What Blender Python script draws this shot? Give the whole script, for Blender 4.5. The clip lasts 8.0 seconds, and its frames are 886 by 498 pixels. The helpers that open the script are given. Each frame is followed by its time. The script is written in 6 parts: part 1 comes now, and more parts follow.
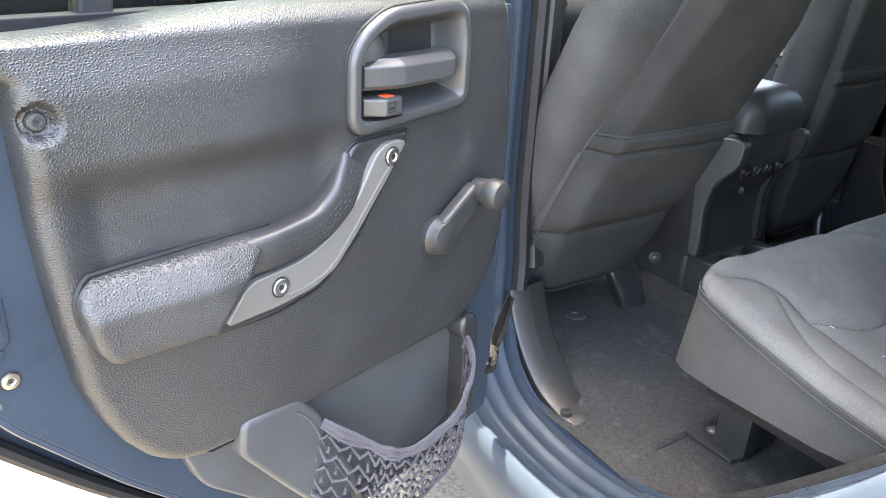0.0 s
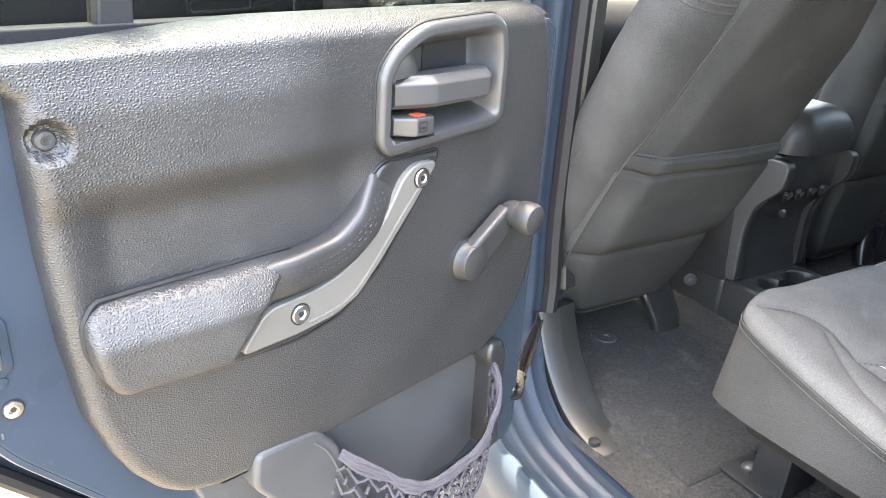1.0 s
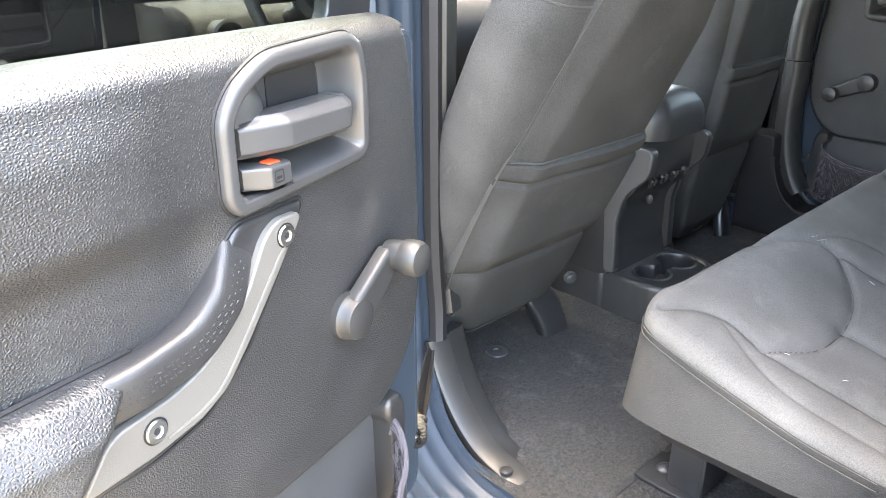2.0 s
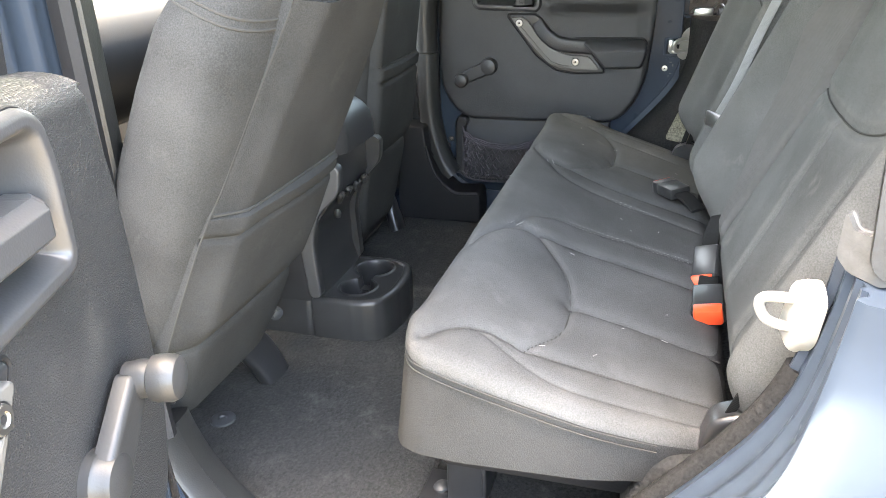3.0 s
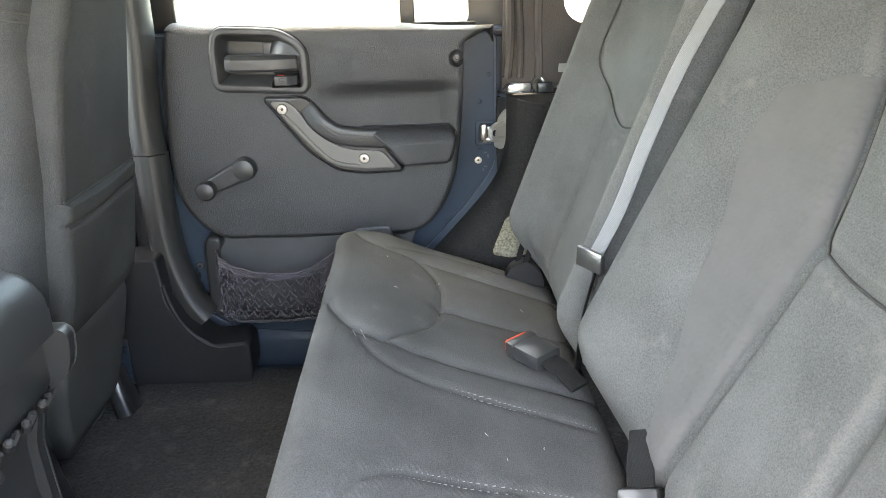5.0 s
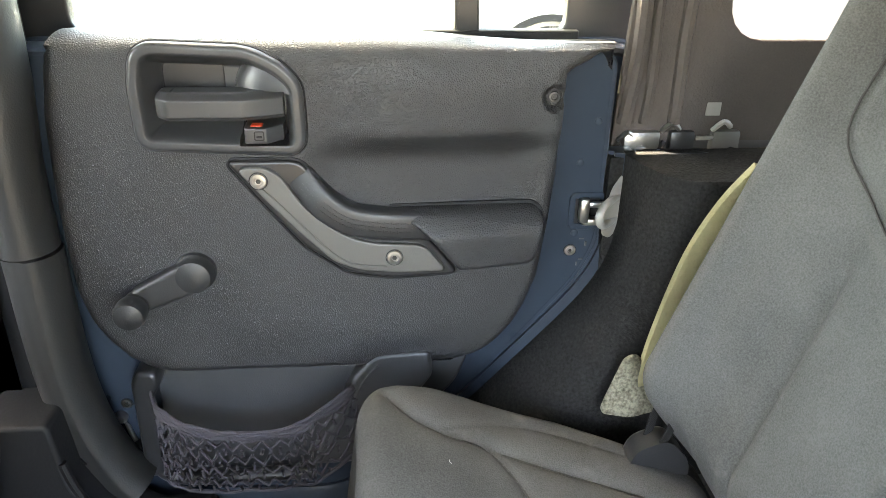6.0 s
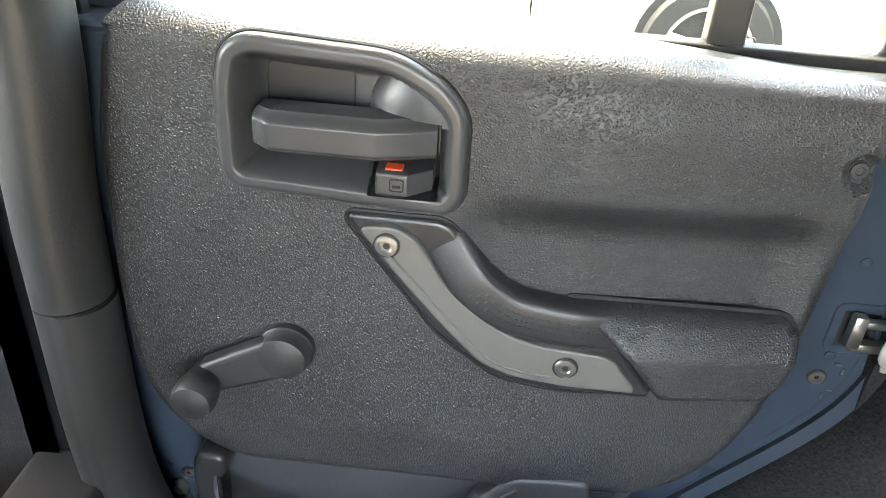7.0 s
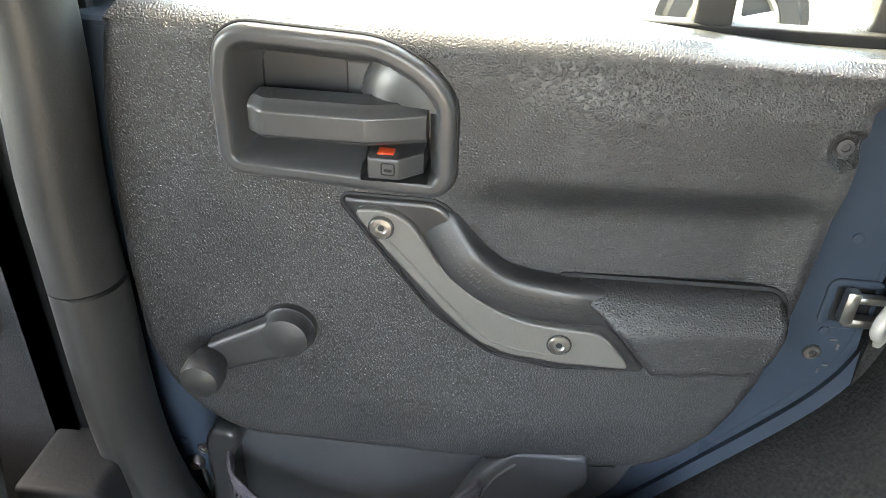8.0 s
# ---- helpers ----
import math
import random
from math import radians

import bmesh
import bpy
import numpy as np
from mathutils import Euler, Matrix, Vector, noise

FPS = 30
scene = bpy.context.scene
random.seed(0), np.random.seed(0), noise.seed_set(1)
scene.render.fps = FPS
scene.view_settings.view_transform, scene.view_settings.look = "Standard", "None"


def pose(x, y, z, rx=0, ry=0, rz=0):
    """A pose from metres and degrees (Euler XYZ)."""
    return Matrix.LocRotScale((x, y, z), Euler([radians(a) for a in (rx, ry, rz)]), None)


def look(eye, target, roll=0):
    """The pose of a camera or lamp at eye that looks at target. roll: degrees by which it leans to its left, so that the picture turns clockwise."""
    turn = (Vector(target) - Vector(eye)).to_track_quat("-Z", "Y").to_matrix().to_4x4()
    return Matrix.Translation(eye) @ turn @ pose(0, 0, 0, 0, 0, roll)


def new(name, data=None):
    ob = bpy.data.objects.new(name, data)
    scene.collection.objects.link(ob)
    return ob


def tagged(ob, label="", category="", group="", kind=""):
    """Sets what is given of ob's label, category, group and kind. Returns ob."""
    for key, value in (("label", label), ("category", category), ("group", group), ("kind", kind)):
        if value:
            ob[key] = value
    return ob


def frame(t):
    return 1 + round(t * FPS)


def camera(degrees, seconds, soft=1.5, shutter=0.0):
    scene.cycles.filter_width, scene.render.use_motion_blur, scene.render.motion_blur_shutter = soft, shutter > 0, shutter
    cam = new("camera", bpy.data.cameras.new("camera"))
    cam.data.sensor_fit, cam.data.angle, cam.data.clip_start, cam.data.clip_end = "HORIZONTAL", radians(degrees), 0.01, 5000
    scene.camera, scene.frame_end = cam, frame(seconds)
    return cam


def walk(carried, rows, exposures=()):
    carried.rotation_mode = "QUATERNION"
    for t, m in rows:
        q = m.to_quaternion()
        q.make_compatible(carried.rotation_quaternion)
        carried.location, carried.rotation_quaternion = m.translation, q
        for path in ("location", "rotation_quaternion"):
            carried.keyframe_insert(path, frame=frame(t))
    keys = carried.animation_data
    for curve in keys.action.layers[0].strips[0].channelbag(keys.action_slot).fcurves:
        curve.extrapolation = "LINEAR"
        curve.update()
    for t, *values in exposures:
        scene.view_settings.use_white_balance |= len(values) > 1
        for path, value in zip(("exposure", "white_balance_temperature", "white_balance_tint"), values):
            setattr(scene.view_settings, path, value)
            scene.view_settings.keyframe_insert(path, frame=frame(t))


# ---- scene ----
cam = camera(61.1, 8.0, soft=0.65, shutter=0.0)
PATH = [
    (0, (-1.533, -1.061, 1.296), (-0.507, 0.455, 0.489), 2.7),
    (0.5, (-1.528, -1.033, 1.304), (-0.562, 0.535, 0.526), 3.7),
    (1, (-1.509, -1.018, 1.3), (-0.542, 0.54, 0.502), 3.5),
    (1.2, (-1.494, -1.015, 1.298), (-0.531, 0.543, 0.494), 3.1),
    (2.3, (-1.446, -0.831, 1.298), (0.007, 0.301, 0.518), -1.7),
    (2.5, (-1.444, -0.783, 1.309), (0.13, 0.166, 0.521), -2.7),
    (3, (-1.408, -0.726, 1.312), (0.342, -0.177, 0.515), -2.1),
    (3.5, (-1.296, -0.752, 1.311), (0.5, -0.345, 0.53), -1.0),
    (4, (-1.138, -0.728, 1.29), (0.668, -0.339, 0.524), 1.0),
    (4.4, (-1.014, -0.665, 1.301), (0.846, -0.524, 0.581), 0.6),
    (4.5, (-0.961, -0.66, 1.302), (0.896, -0.571, 0.565), -0.0),
    (4.7, (-0.899, -0.635, 1.307), (0.972, -0.604, 0.599), -0.5),
    (5.8, (-0.26, -0.454, 1.359), (1.541, -0.693, 0.521), 0.0),
    (6, (-0.111, -0.443, 1.366), (1.681, -0.608, 0.495), 1.0),
    (6.5, (0.151, -0.392, 1.36), (1.916, -0.324, 0.421), 4.0),
    (7, (0.22, -0.374, 1.357), (1.939, -0.281, 0.34), 4.3),
    (7.5, (0.229, -0.39, 1.35), (1.936, -0.282, 0.314), 3.8),
    (8, (0.208, -0.404, 1.367), (1.895, -0.241, 0.304), 2.3),
]
EXPOSURES = [(0.0, 5.12, 7700, 8), (0.5, 5.48, 8250, 8), (1.0, 5.52, 8250, 8), (1.2, 5.55, 8250, 8), (2.5, 5.97, 8500, 8), (3.5, 5.89, 8700, 8), (4.0, 5.70, 8700, 8), (4.5, 6.46, 8800, 8), (5.8, 6.35, 8800, 8), (6.5, 7.10, 9000, 8), (7.0, 6.76, 8700, 8), (8.0, 6.80, 8900, 8)]
walk(cam, [(t, look(eye, target, roll)) for t, eye, target, roll in PATH], EXPOSURES)

# ---- daylight ----
SUN_DIR = Vector((0.03, 0.29, 0.955)).normalized()
world = bpy.data.worlds.new("sky")
scene.world = world
world.use_nodes = True
wn = world.node_tree.nodes
sky = wn.new("ShaderNodeTexSky")
sky.sky_type = "NISHITA"
sky.sun_disc = False
sky.air_density = 0.8
sky.dust_density = 3.5
sky.ozone_density = 0.8
sky.sun_elevation = math.asin(SUN_DIR.z)
sky.sun_rotation = math.atan2(SUN_DIR.x, SUN_DIR.y)
world.node_tree.links.new(sky.outputs[0], wn["Background"].inputs[0])
wn["Background"].inputs[1].default_value = 0.15
sun = new("sun", bpy.data.lights.new("sun", "SUN"))
sun.data.energy = 2.2
sun.data.angle = radians(0.5)
sun.data.color = (1.0, 0.95, 0.87)
sun.matrix_world = look(SUN_DIR * 20, (0, 0, 0))

# ---- small modelling tools ----
BASE = {}


def thing(name, at, label, category, group="", kind="", turn=None):
    """An Empty at the thing's base; parts are modelled in world metres before the turn."""
    ob = new(name)
    ob.empty_display_size = 0.05
    BASE[ob] = Vector(at)
    ob.matrix_world = Matrix.Translation(at) @ turn if turn else Matrix.Translation(at)
    return tagged(ob, label, category, group, kind)


def part(name, bm, material, parent, label="", sharp=40):
    base = BASE[parent]
    bmesh.ops.recalc_face_normals(bm, faces=bm.faces)
    bm.transform(Matrix.Translation(-base))
    me = bpy.data.meshes.new(name)
    bm.to_mesh(me)
    bm.free()
    me.polygons.foreach_set("use_smooth", [True] * len(me.polygons))
    me.set_sharp_from_angle(angle=radians(sharp))
    me.materials.append(material)
    ob = new(name, me)
    ob.parent = parent
    BASE[ob] = base
    return tagged(ob, label)


def solid(name, bm, material, label, category, group="", kind="", sharp=40):
    """A thing of one mesh, with its origin at its lowest middle."""
    bmesh.ops.recalc_face_normals(bm, faces=bm.faces)
    co = np.array([v.co for v in bm.verts])
    at = Vector(((co[:, 0].min() + co[:, 0].max()) / 2, (co[:, 1].min() + co[:, 1].max()) / 2, co[:, 2].min()))
    bm.transform(Matrix.Translation(-at))
    me = bpy.data.meshes.new(name)
    bm.to_mesh(me)
    bm.free()
    me.polygons.foreach_set("use_smooth", [True] * len(me.polygons))
    me.set_sharp_from_angle(angle=radians(sharp))
    me.materials.append(material)
    ob = new(name, me)
    ob.location = at
    return tagged(ob, label, category, group, kind)


def merged(*bms):
    out = bmesh.new()
    for bm in bms:
        me = bpy.data.meshes.new("tmp")
        bm.to_mesh(me)
        bm.free()
        out.from_mesh(me)
        bpy.data.meshes.remove(me)
    return out


def from_grid(P, close_u=False):
    """A bmesh from an (n, m, 3) grid of places."""
    n, m = P.shape[:2]
    bm = bmesh.new()
    vs = [bm.verts.new(p) for p in P.reshape(-1, 3)]
    for i in range(n - 1):
        for j in range(m if close_u else m - 1):
            k = (j + 1) % m
            bm.faces.new((vs[i * m + j], vs[i * m + k], vs[(i + 1) * m + k], vs[(i + 1) * m + j]))
    return bm, vs


def segdist(A, B, pts):
    """Distance of each (A, B) to a polyline."""
    best = np.full(A.shape, 1e9)
    for (x0, y0), (x1, y1) in zip(pts[:-1], pts[1:]):
        dx, dy = x1 - x0, y1 - y0
        t = np.clip(((A - x0) * dx + (B - y0) * dy) / (dx * dx + dy * dy + 1e-12), 0, 1)
        best = np.minimum(best, np.hypot(A - x0 - t * dx, B - y0 - t * dy))
    return best


def smooth_line(pts, n=8, closed=False):
    """Catmull-Rom through points of any dimension."""
    P = np.array(pts, float)
    out, k = [], len(P)
    for i in range(k if closed else k - 1):
        g = (lambda j: P[j % k]) if closed else (lambda j: P[min(max(j, 0), k - 1)])
        a, b, c, d = g(i - 1), g(i), g(i + 1), g(i + 2)
        for t in np.arange(n) / n:
            out.append(0.5 * (2 * b + (c - a) * t + (2 * a - 5 * b + 4 * c - d) * t**2 + (3 * b - a - 3 * c + d) * t**3))
    if not closed:
        out.append(P[-1])
    return np.array(out)


def smoothstep(a, b, x):
    t = np.clip((x - a) / (b - a), 0, 1)
    return t * t * (3 - 2 * t)


def rolled(d, r):
    """How far a rounded edge of radius r falls off at the distance d from it."""
    q = np.clip(r - d, 0, r)
    return r - np.sqrt(np.maximum(r * r - q * q, 0))


def sheet(bs, lo, hi, na, height, back, put, close=True):
    """A padded panel: rows b, each from lo(b) to hi(b), raised by height(A, B, edge); put maps to the world. Its rim falls to back."""
    bs = np.asarray(bs)
    L, R = lo(bs), hi(bs)
    S = (1 - np.cos(np.linspace(0, np.pi, na))) / 2 * 0.5 + np.linspace(0, 1, na) * 0.5
    A = L[:, None] + (R - L)[:, None] * S[None]
    B = np.repeat(bs[:, None], na, 1)
    rim = [*zip(L, bs), *zip(R[::-1], bs[::-1])]
    rim.append(rim[0])
    step = max(1, len(rim) // 160)
    edge = segdist(A, B, rim[::step] + [rim[-1]])
    H = height(A, B, edge)
    bm, vs = from_grid(np.stack(put(A, B, H), -1))
    if close:
        n, m = A.shape
        idx = [(0, j) for j in range(m)] + [(i, m - 1) for i in range(1, n)] + [(n - 1, j) for j in range(m - 2, -1, -1)] + [(i, 0) for i in range(n - 2, 0, -1)]
        ra, rb = np.array([A[i] for i in idx]), np.array([B[i] for i in idx])
        low = [bm.verts.new(p) for p in np.stack(put(ra, rb, np.full(len(idx), back)), -1)]
        top = [vs[i * m + j] for i, j in idx]
        for k in range(len(idx)):
            q = (k + 1) % len(idx)
            bm.faces.new((top[k], top[q], low[q], low[k]))
        bm.faces.new(low)
    return bm


def inside(A, B, loop):
    """Which of the places (A, B) lie within a closed loop."""
    odd = np.zeros(A.shape, bool)
    P = np.asarray(loop)
    for (x0, y0), (x1, y1) in zip(P, np.roll(P, -1, 0)):
        if y0 != y1:
            odd ^= ((y0 > B) != (y1 > B)) & (A < (x1 - x0) * (B - y0) / (y1 - y0) + x0)
    return odd


def table(xs, ys, soft=0.012):
    """A function through rows, its bends softened."""
    g = np.linspace(xs[0], xs[-1], 400)
    f = np.interp(g, xs, ys)
    w = max(1, int(soft / (xs[-1] - xs[0]) * 400))
    k = np.hanning(2 * w + 3)
    pad = np.concatenate([2 * f[0] - f[1 : w + 2][::-1], f, 2 * f[-1] - f[-w - 2 : -1][::-1]])
    f = np.convolve(pad, k / k.sum(), "valid")
    return lambda b: np.interp(b, g, f)


def ends_fine(a, b, n):
    """n rows from a to b, closer together near both ends."""
    s = np.linspace(0, 1, n)
    return a + (b - a) * (0.45 * (1 - np.cos(np.pi * s)) / 2 + 0.55 * s)


def offset_loop(P, d):
    """A closed loop of (a, b), anticlockwise, moved inwards by d."""
    P = np.asarray(P)
    e0, e1 = P - np.roll(P, 1, 0), np.roll(P, -1, 0) - P
    e0 /= np.linalg.norm(e0, axis=1)[:, None] + 1e-9
    e1 /= np.linalg.norm(e1, axis=1)[:, None] + 1e-9
    t = e0 + e1
    t /= np.linalg.norm(t, axis=1)[:, None] + 1e-9
    nrm = np.stack([-t[:, 1], t[:, 0]], 1)
    c = np.clip((e0 * t).sum(1), 0.5, 1)
    return P + nrm * (d / c)[:, None]


def rounded(P, r, n=5):
    """A polygon's loop with corners rounded to arcs."""
    P = [np.array(p, float) for p in P]
    out = []
    for i, p in enumerate(P):
        a, b = P[i - 1] - p, P[(i + 1) % len(P)] - p
        q = min(r, 0.45 * np.linalg.norm(a), 0.45 * np.linalg.norm(b))
        a, b = a / np.linalg.norm(a), b / np.linalg.norm(b)
        mid = a + b
        half = math.acos(max(-1.0, min(1.0, float(a @ b)))) / 2
        if np.linalg.norm(mid) < 1e-4 or half < 0.05:
            out += [p + (a * (1 - t) - a * t) * q * 0.5 for t in np.linspace(0, 1, n)]
            continue
        c = p + mid / np.linalg.norm(mid) * (q / math.cos(half))
        e0, e1 = p + a * q - c, p + b * q - c
        w = math.pi - 2 * half
        for t in np.linspace(0, 1, n):
            out.append(c + (math.sin((1 - t) * w) * e0 + math.sin(t * w) * e1) / math.sin(w) if w > 1e-3 else p + (a * (1 - t) + b * t) * q)
    P = np.array(out)
    area = (P[:, 0] * np.roll(P[:, 1], -1) - P[:, 1] * np.roll(P[:, 0], -1)).sum()
    return P if area > 0 else P[::-1]


def slab(loop, h0, h1, bevel, put, hole=None, steps=3):
    """A plate with the given outline, from h0 up to h1, its upper edge rounded; with a hole it is a frame."""
    bm = bmesh.new()

    def ring(P, h):
        return [bm.verts.new(v) for v in np.stack(put(P[:, 0], P[:, 1], np.full(len(P), h)), -1)]

    def bridge(a, b):
        for k in range(len(a)):
            q = (k + 1) % len(a)
            bm.faces.new((a[k], a[q], b[q], b[k]))

    loop = np.asarray(loop)
    rings = [ring(loop, h0)]
    for s in np.linspace(0, 1, steps + 1):
        ang = s * np.pi / 2
        rings.append(ring(offset_loop(loop, bevel * (1 - np.cos(ang))), h1 - bevel * (1 - np.sin(ang)) * np.sign(h1 - h0)))
    if hole is None:
        rings.append(ring(offset_loop(loop, bevel * 1.04), h1))
    for a, b in zip(rings, rings[1:]):
        bridge(a, b)
    if hole is None:
        bm.faces.new(rings[-1])
        bm.faces.new(rings[0][::-1])
    else:
        hole = np.asarray(hole)
        inner = []
        for s in np.linspace(1, 0, steps + 1):
            ang = s * np.pi / 2
            inner.append(ring(offset_loop(hole, -bevel * (1 - np.cos(ang))), h1 - bevel * (1 - np.sin(ang)) * np.sign(h1 - h0)))
        inner.append(ring(hole, h0))
        chain = [rings[-1], *inner, rings[0]]
        for a, b in zip(chain, chain[1:]):
            bridge(a, b)
    return bm


def tube(path, r, n=8, closed=False, caps=True, flat=None):
    """A round bar along a path of places; flat: (width, thickness, up) for a strap."""
    P = np.array(path, float)
    T = np.gradient(P, axis=0) if not closed else np.roll(P, -1, 0) - np.roll(P, 1, 0)
    T /= np.linalg.norm(T, axis=1)[:, None] + 1e-9
    rad = np.broadcast_to(np.asarray(r, float), len(P))
    up = np.array(flat[2] if flat else (0.13, 0.21, 0.97), float)
    rings, prev = [], None
    for p, t, q in zip(P, T, rad):
        side = np.cross(t, up) if prev is None or flat else prev - t * (prev @ t)
        if np.linalg.norm(side) < 1e-6:
            side = np.cross(t, (1, 0, 0))
        side /= np.linalg.norm(side)
        prev = side
        nor = np.cross(side, t)
        ang = np.arange(n) / n * 2 * np.pi
        a, b = (flat[0] / 2, flat[1] / 2) if flat else (q, q)
        c, s = np.cos(ang), np.sin(ang)
        if flat:
            c, s = np.sign(c) * np.abs(c) ** 0.4, np.sign(s) * np.abs(s) ** 0.6
        rings.append(p + a * c[:, None] * side + b * s[:, None] * nor)
    G = np.array(rings + ([rings[0]] if closed else []))
    bm, vs = from_grid(G, close_u=True)
    if closed:
        bmesh.ops.remove_doubles(bm, verts=bm.verts, dist=1e-6)
    elif caps:
        bm.faces.new(vs[:n][::-1])
        bm.faces.new(vs[-n:])
    return bm


def lathe(profile, at, axis, n=24):
    """Rings of (radius, height) about an axis from the place at."""
    axis = Vector(axis).normalized()
    m = Matrix.Translation(at) @ axis.to_track_quat("Z", "Y").to_matrix().to_4x4()
    ang = np.arange(n) / n * 2 * np.pi
    G = np.array([[(max(r, 1e-5) * math.cos(a), max(r, 1e-5) * math.sin(a), h) for a in ang] for r, h in profile])
    bm, vs = from_grid(G, close_u=True)
    bm.faces.new(vs[:n][::-1])
    bm.faces.new(vs[-n:])
    bm.transform(m)
    return bm


def block(size, at, bevel=0.004, turn=None, seg=2):
    """A box with rounded edges, its middle at the place at."""
    bm = bmesh.new()
    bmesh.ops.create_cube(bm, size=1, matrix=Matrix.Diagonal((*size, 1)))
    if bevel:
        bmesh.ops.bevel(bm, geom=bm.edges[:] + bm.verts[:], offset=min(bevel, min(size) * 0.45), segments=seg, affect="EDGES", profile=0.5)
    bm.transform(Matrix.Translation(at) @ (turn or Matrix()))
    return bm


def sweep(path, profile, s=1.0, inner=None, tuck=None, deep=None):
    """A profile of (x, n) along a path of (y, z); n is measured to the right of the way. inner: how far its inner side comes in, tuck: by what share its outer side draws in, deep: how far it reaches back at most, place by place."""
    P = np.array(path, float)
    T = np.gradient(P, axis=0)
    T /= np.linalg.norm(T, axis=1)[:, None]
    N = np.stack([T[:, 1], -T[:, 0]], 1)
    d = np.zeros(len(P)) if inner is None else np.asarray(inner, float)
    w = np.zeros(len(P)) if tuck is None else np.asarray(tuck, float)
    f = np.full(len(P), 9.0) if deep is None else np.asarray(deep, float)
    G = np.array([[(s * (x - k * float(smoothstep(0.79, 0.73, x)) - g * max(x - 0.742, 0.0)), p[0] + max(n, -e) * q[0], p[1] + max(n, -e) * q[1]) for x, n in profile] for p, q, k, g, e in zip(P, N, d, w, f)])
    bm, vs = from_grid(G, close_u=True)
    m = len(profile)
    bm.faces.new(vs[:m][::-1])
    bm.faces.new(vs[-m:])
    return bm


def row_span(loop):
    """How far a closed loop of (a, b) reaches along a, row by row of b."""
    P = np.asarray(loop, float)
    Q = np.roll(P, -1, 0)

    def ends(bs, pick):
        out = []
        for b in np.atleast_1d(bs):
            b = min(max(b, P[:, 1].min() + 2e-5), P[:, 1].max() - 2e-5)
            cut = [x0 + (x1 - x0) * (b - y0) / (y1 - y0) for (x0, y0), (x1, y1) in zip(P, Q) if (y0 > b) != (y1 > b)]
            out.append(pick(cut))
        return np.array(out)

    return (lambda bs: ends(bs, min)), (lambda bs: ends(bs, max))

# ---- materials ----
def material(name, color, rough=0.5, metal=0.0, grain=0.0, grain_size=0.002, spots=0.12, spot_size=0.08, spec=0.5, kind="noise", coat=0.0, sheen=0.0, wear=None, crest=None, fleck=0.35):
    """A surface with broad patches, fine grain and relief, in metres."""
    m = bpy.data.materials.new(name)
    m.use_nodes = True
    nt = m.node_tree
    nd, ln = nt.nodes, nt.links
    bsdf = nd["Principled BSDF"]
    co = nd.new("ShaderNodeTexCoord")
    broad = nd.new("ShaderNodeTexNoise")
    broad.inputs["Scale"].default_value = 1 / spot_size
    broad.inputs["Detail"].default_value = 5
    fine = nd.new("ShaderNodeTexNoise")
    fine.inputs["Scale"].default_value = 1 / max(grain_size, 1e-4) * 0.5
    fine.inputs["Detail"].default_value = 3
    for t in (broad, fine):
        ln.new(co.outputs["Object"], t.inputs["Vector"])
    mix = nd.new("ShaderNodeMix")
    mix.data_type = "RGBA"
    mix.inputs["A"].default_value = (*[c * (1 - spots) for c in color], 1)
    mix.inputs["B"].default_value = (*[min(1, c * (1 + spots)) for c in color], 1)
    add = nd.new("ShaderNodeMath")
    add.operation = "MULTIPLY_ADD"
    add.inputs[1].default_value = fleck
    ln.new(fine.outputs["Fac"], add.inputs[0])
    sub = nd.new("ShaderNodeMath")
    sub.operation = "MULTIPLY_ADD"
    sub.inputs[1].default_value = 1.6
    sub.inputs[2].default_value = -0.45 - 0.5 * (fleck - 0.35)
    ln.new(broad.outputs["Fac"], sub.inputs[0])
    ln.new(sub.outputs[0], add.inputs[2])
    ln.new(add.outputs[0], mix.inputs["Factor"])
    color_out = mix.outputs["Result"]
    if wear:
        wcol, wsize, wfrom, wto = wear
        wn_ = nd.new("ShaderNodeTexNoise")
        wn_.inputs["Scale"].default_value = 1 / wsize
        wn_.inputs["Detail"].default_value = 8
        wn_.inputs["Roughness"].default_value = 0.7
        ln.new(co.outputs["Object"], wn_.inputs["Vector"])
        ramp = nd.new("ShaderNodeMapRange")
        ramp.inputs["From Min"].default_value = wfrom
        ramp.inputs["From Max"].default_value = wto
        ln.new(wn_.outputs["Fac"], ramp.inputs["Value"])
        mx = nd.new("ShaderNodeMix")
        mx.data_type = "RGBA"
        mx.inputs["B"].default_value = (*wcol, 1)
        ln.new(ramp.outputs["Result"], mx.inputs["Factor"])
        ln.new(color_out, mx.inputs["A"])
        color_out = mx.outputs["Result"]
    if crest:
        # paler crests where the padding bulges
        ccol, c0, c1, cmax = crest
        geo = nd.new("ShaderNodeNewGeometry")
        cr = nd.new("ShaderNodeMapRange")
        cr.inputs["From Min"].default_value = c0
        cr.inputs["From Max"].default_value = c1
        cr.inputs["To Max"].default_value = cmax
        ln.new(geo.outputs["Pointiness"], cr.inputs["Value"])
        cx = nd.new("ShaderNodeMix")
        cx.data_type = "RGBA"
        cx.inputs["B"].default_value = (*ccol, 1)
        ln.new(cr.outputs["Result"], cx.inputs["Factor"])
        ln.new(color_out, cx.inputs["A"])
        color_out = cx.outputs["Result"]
    ln.new(color_out, bsdf.inputs["Base Color"])
    rr = nd.new("ShaderNodeMapRange")
    rr.inputs["To Min"].default_value = max(0.02, rough - 0.07)
    rr.inputs["To Max"].default_value = min(1, rough + 0.07)
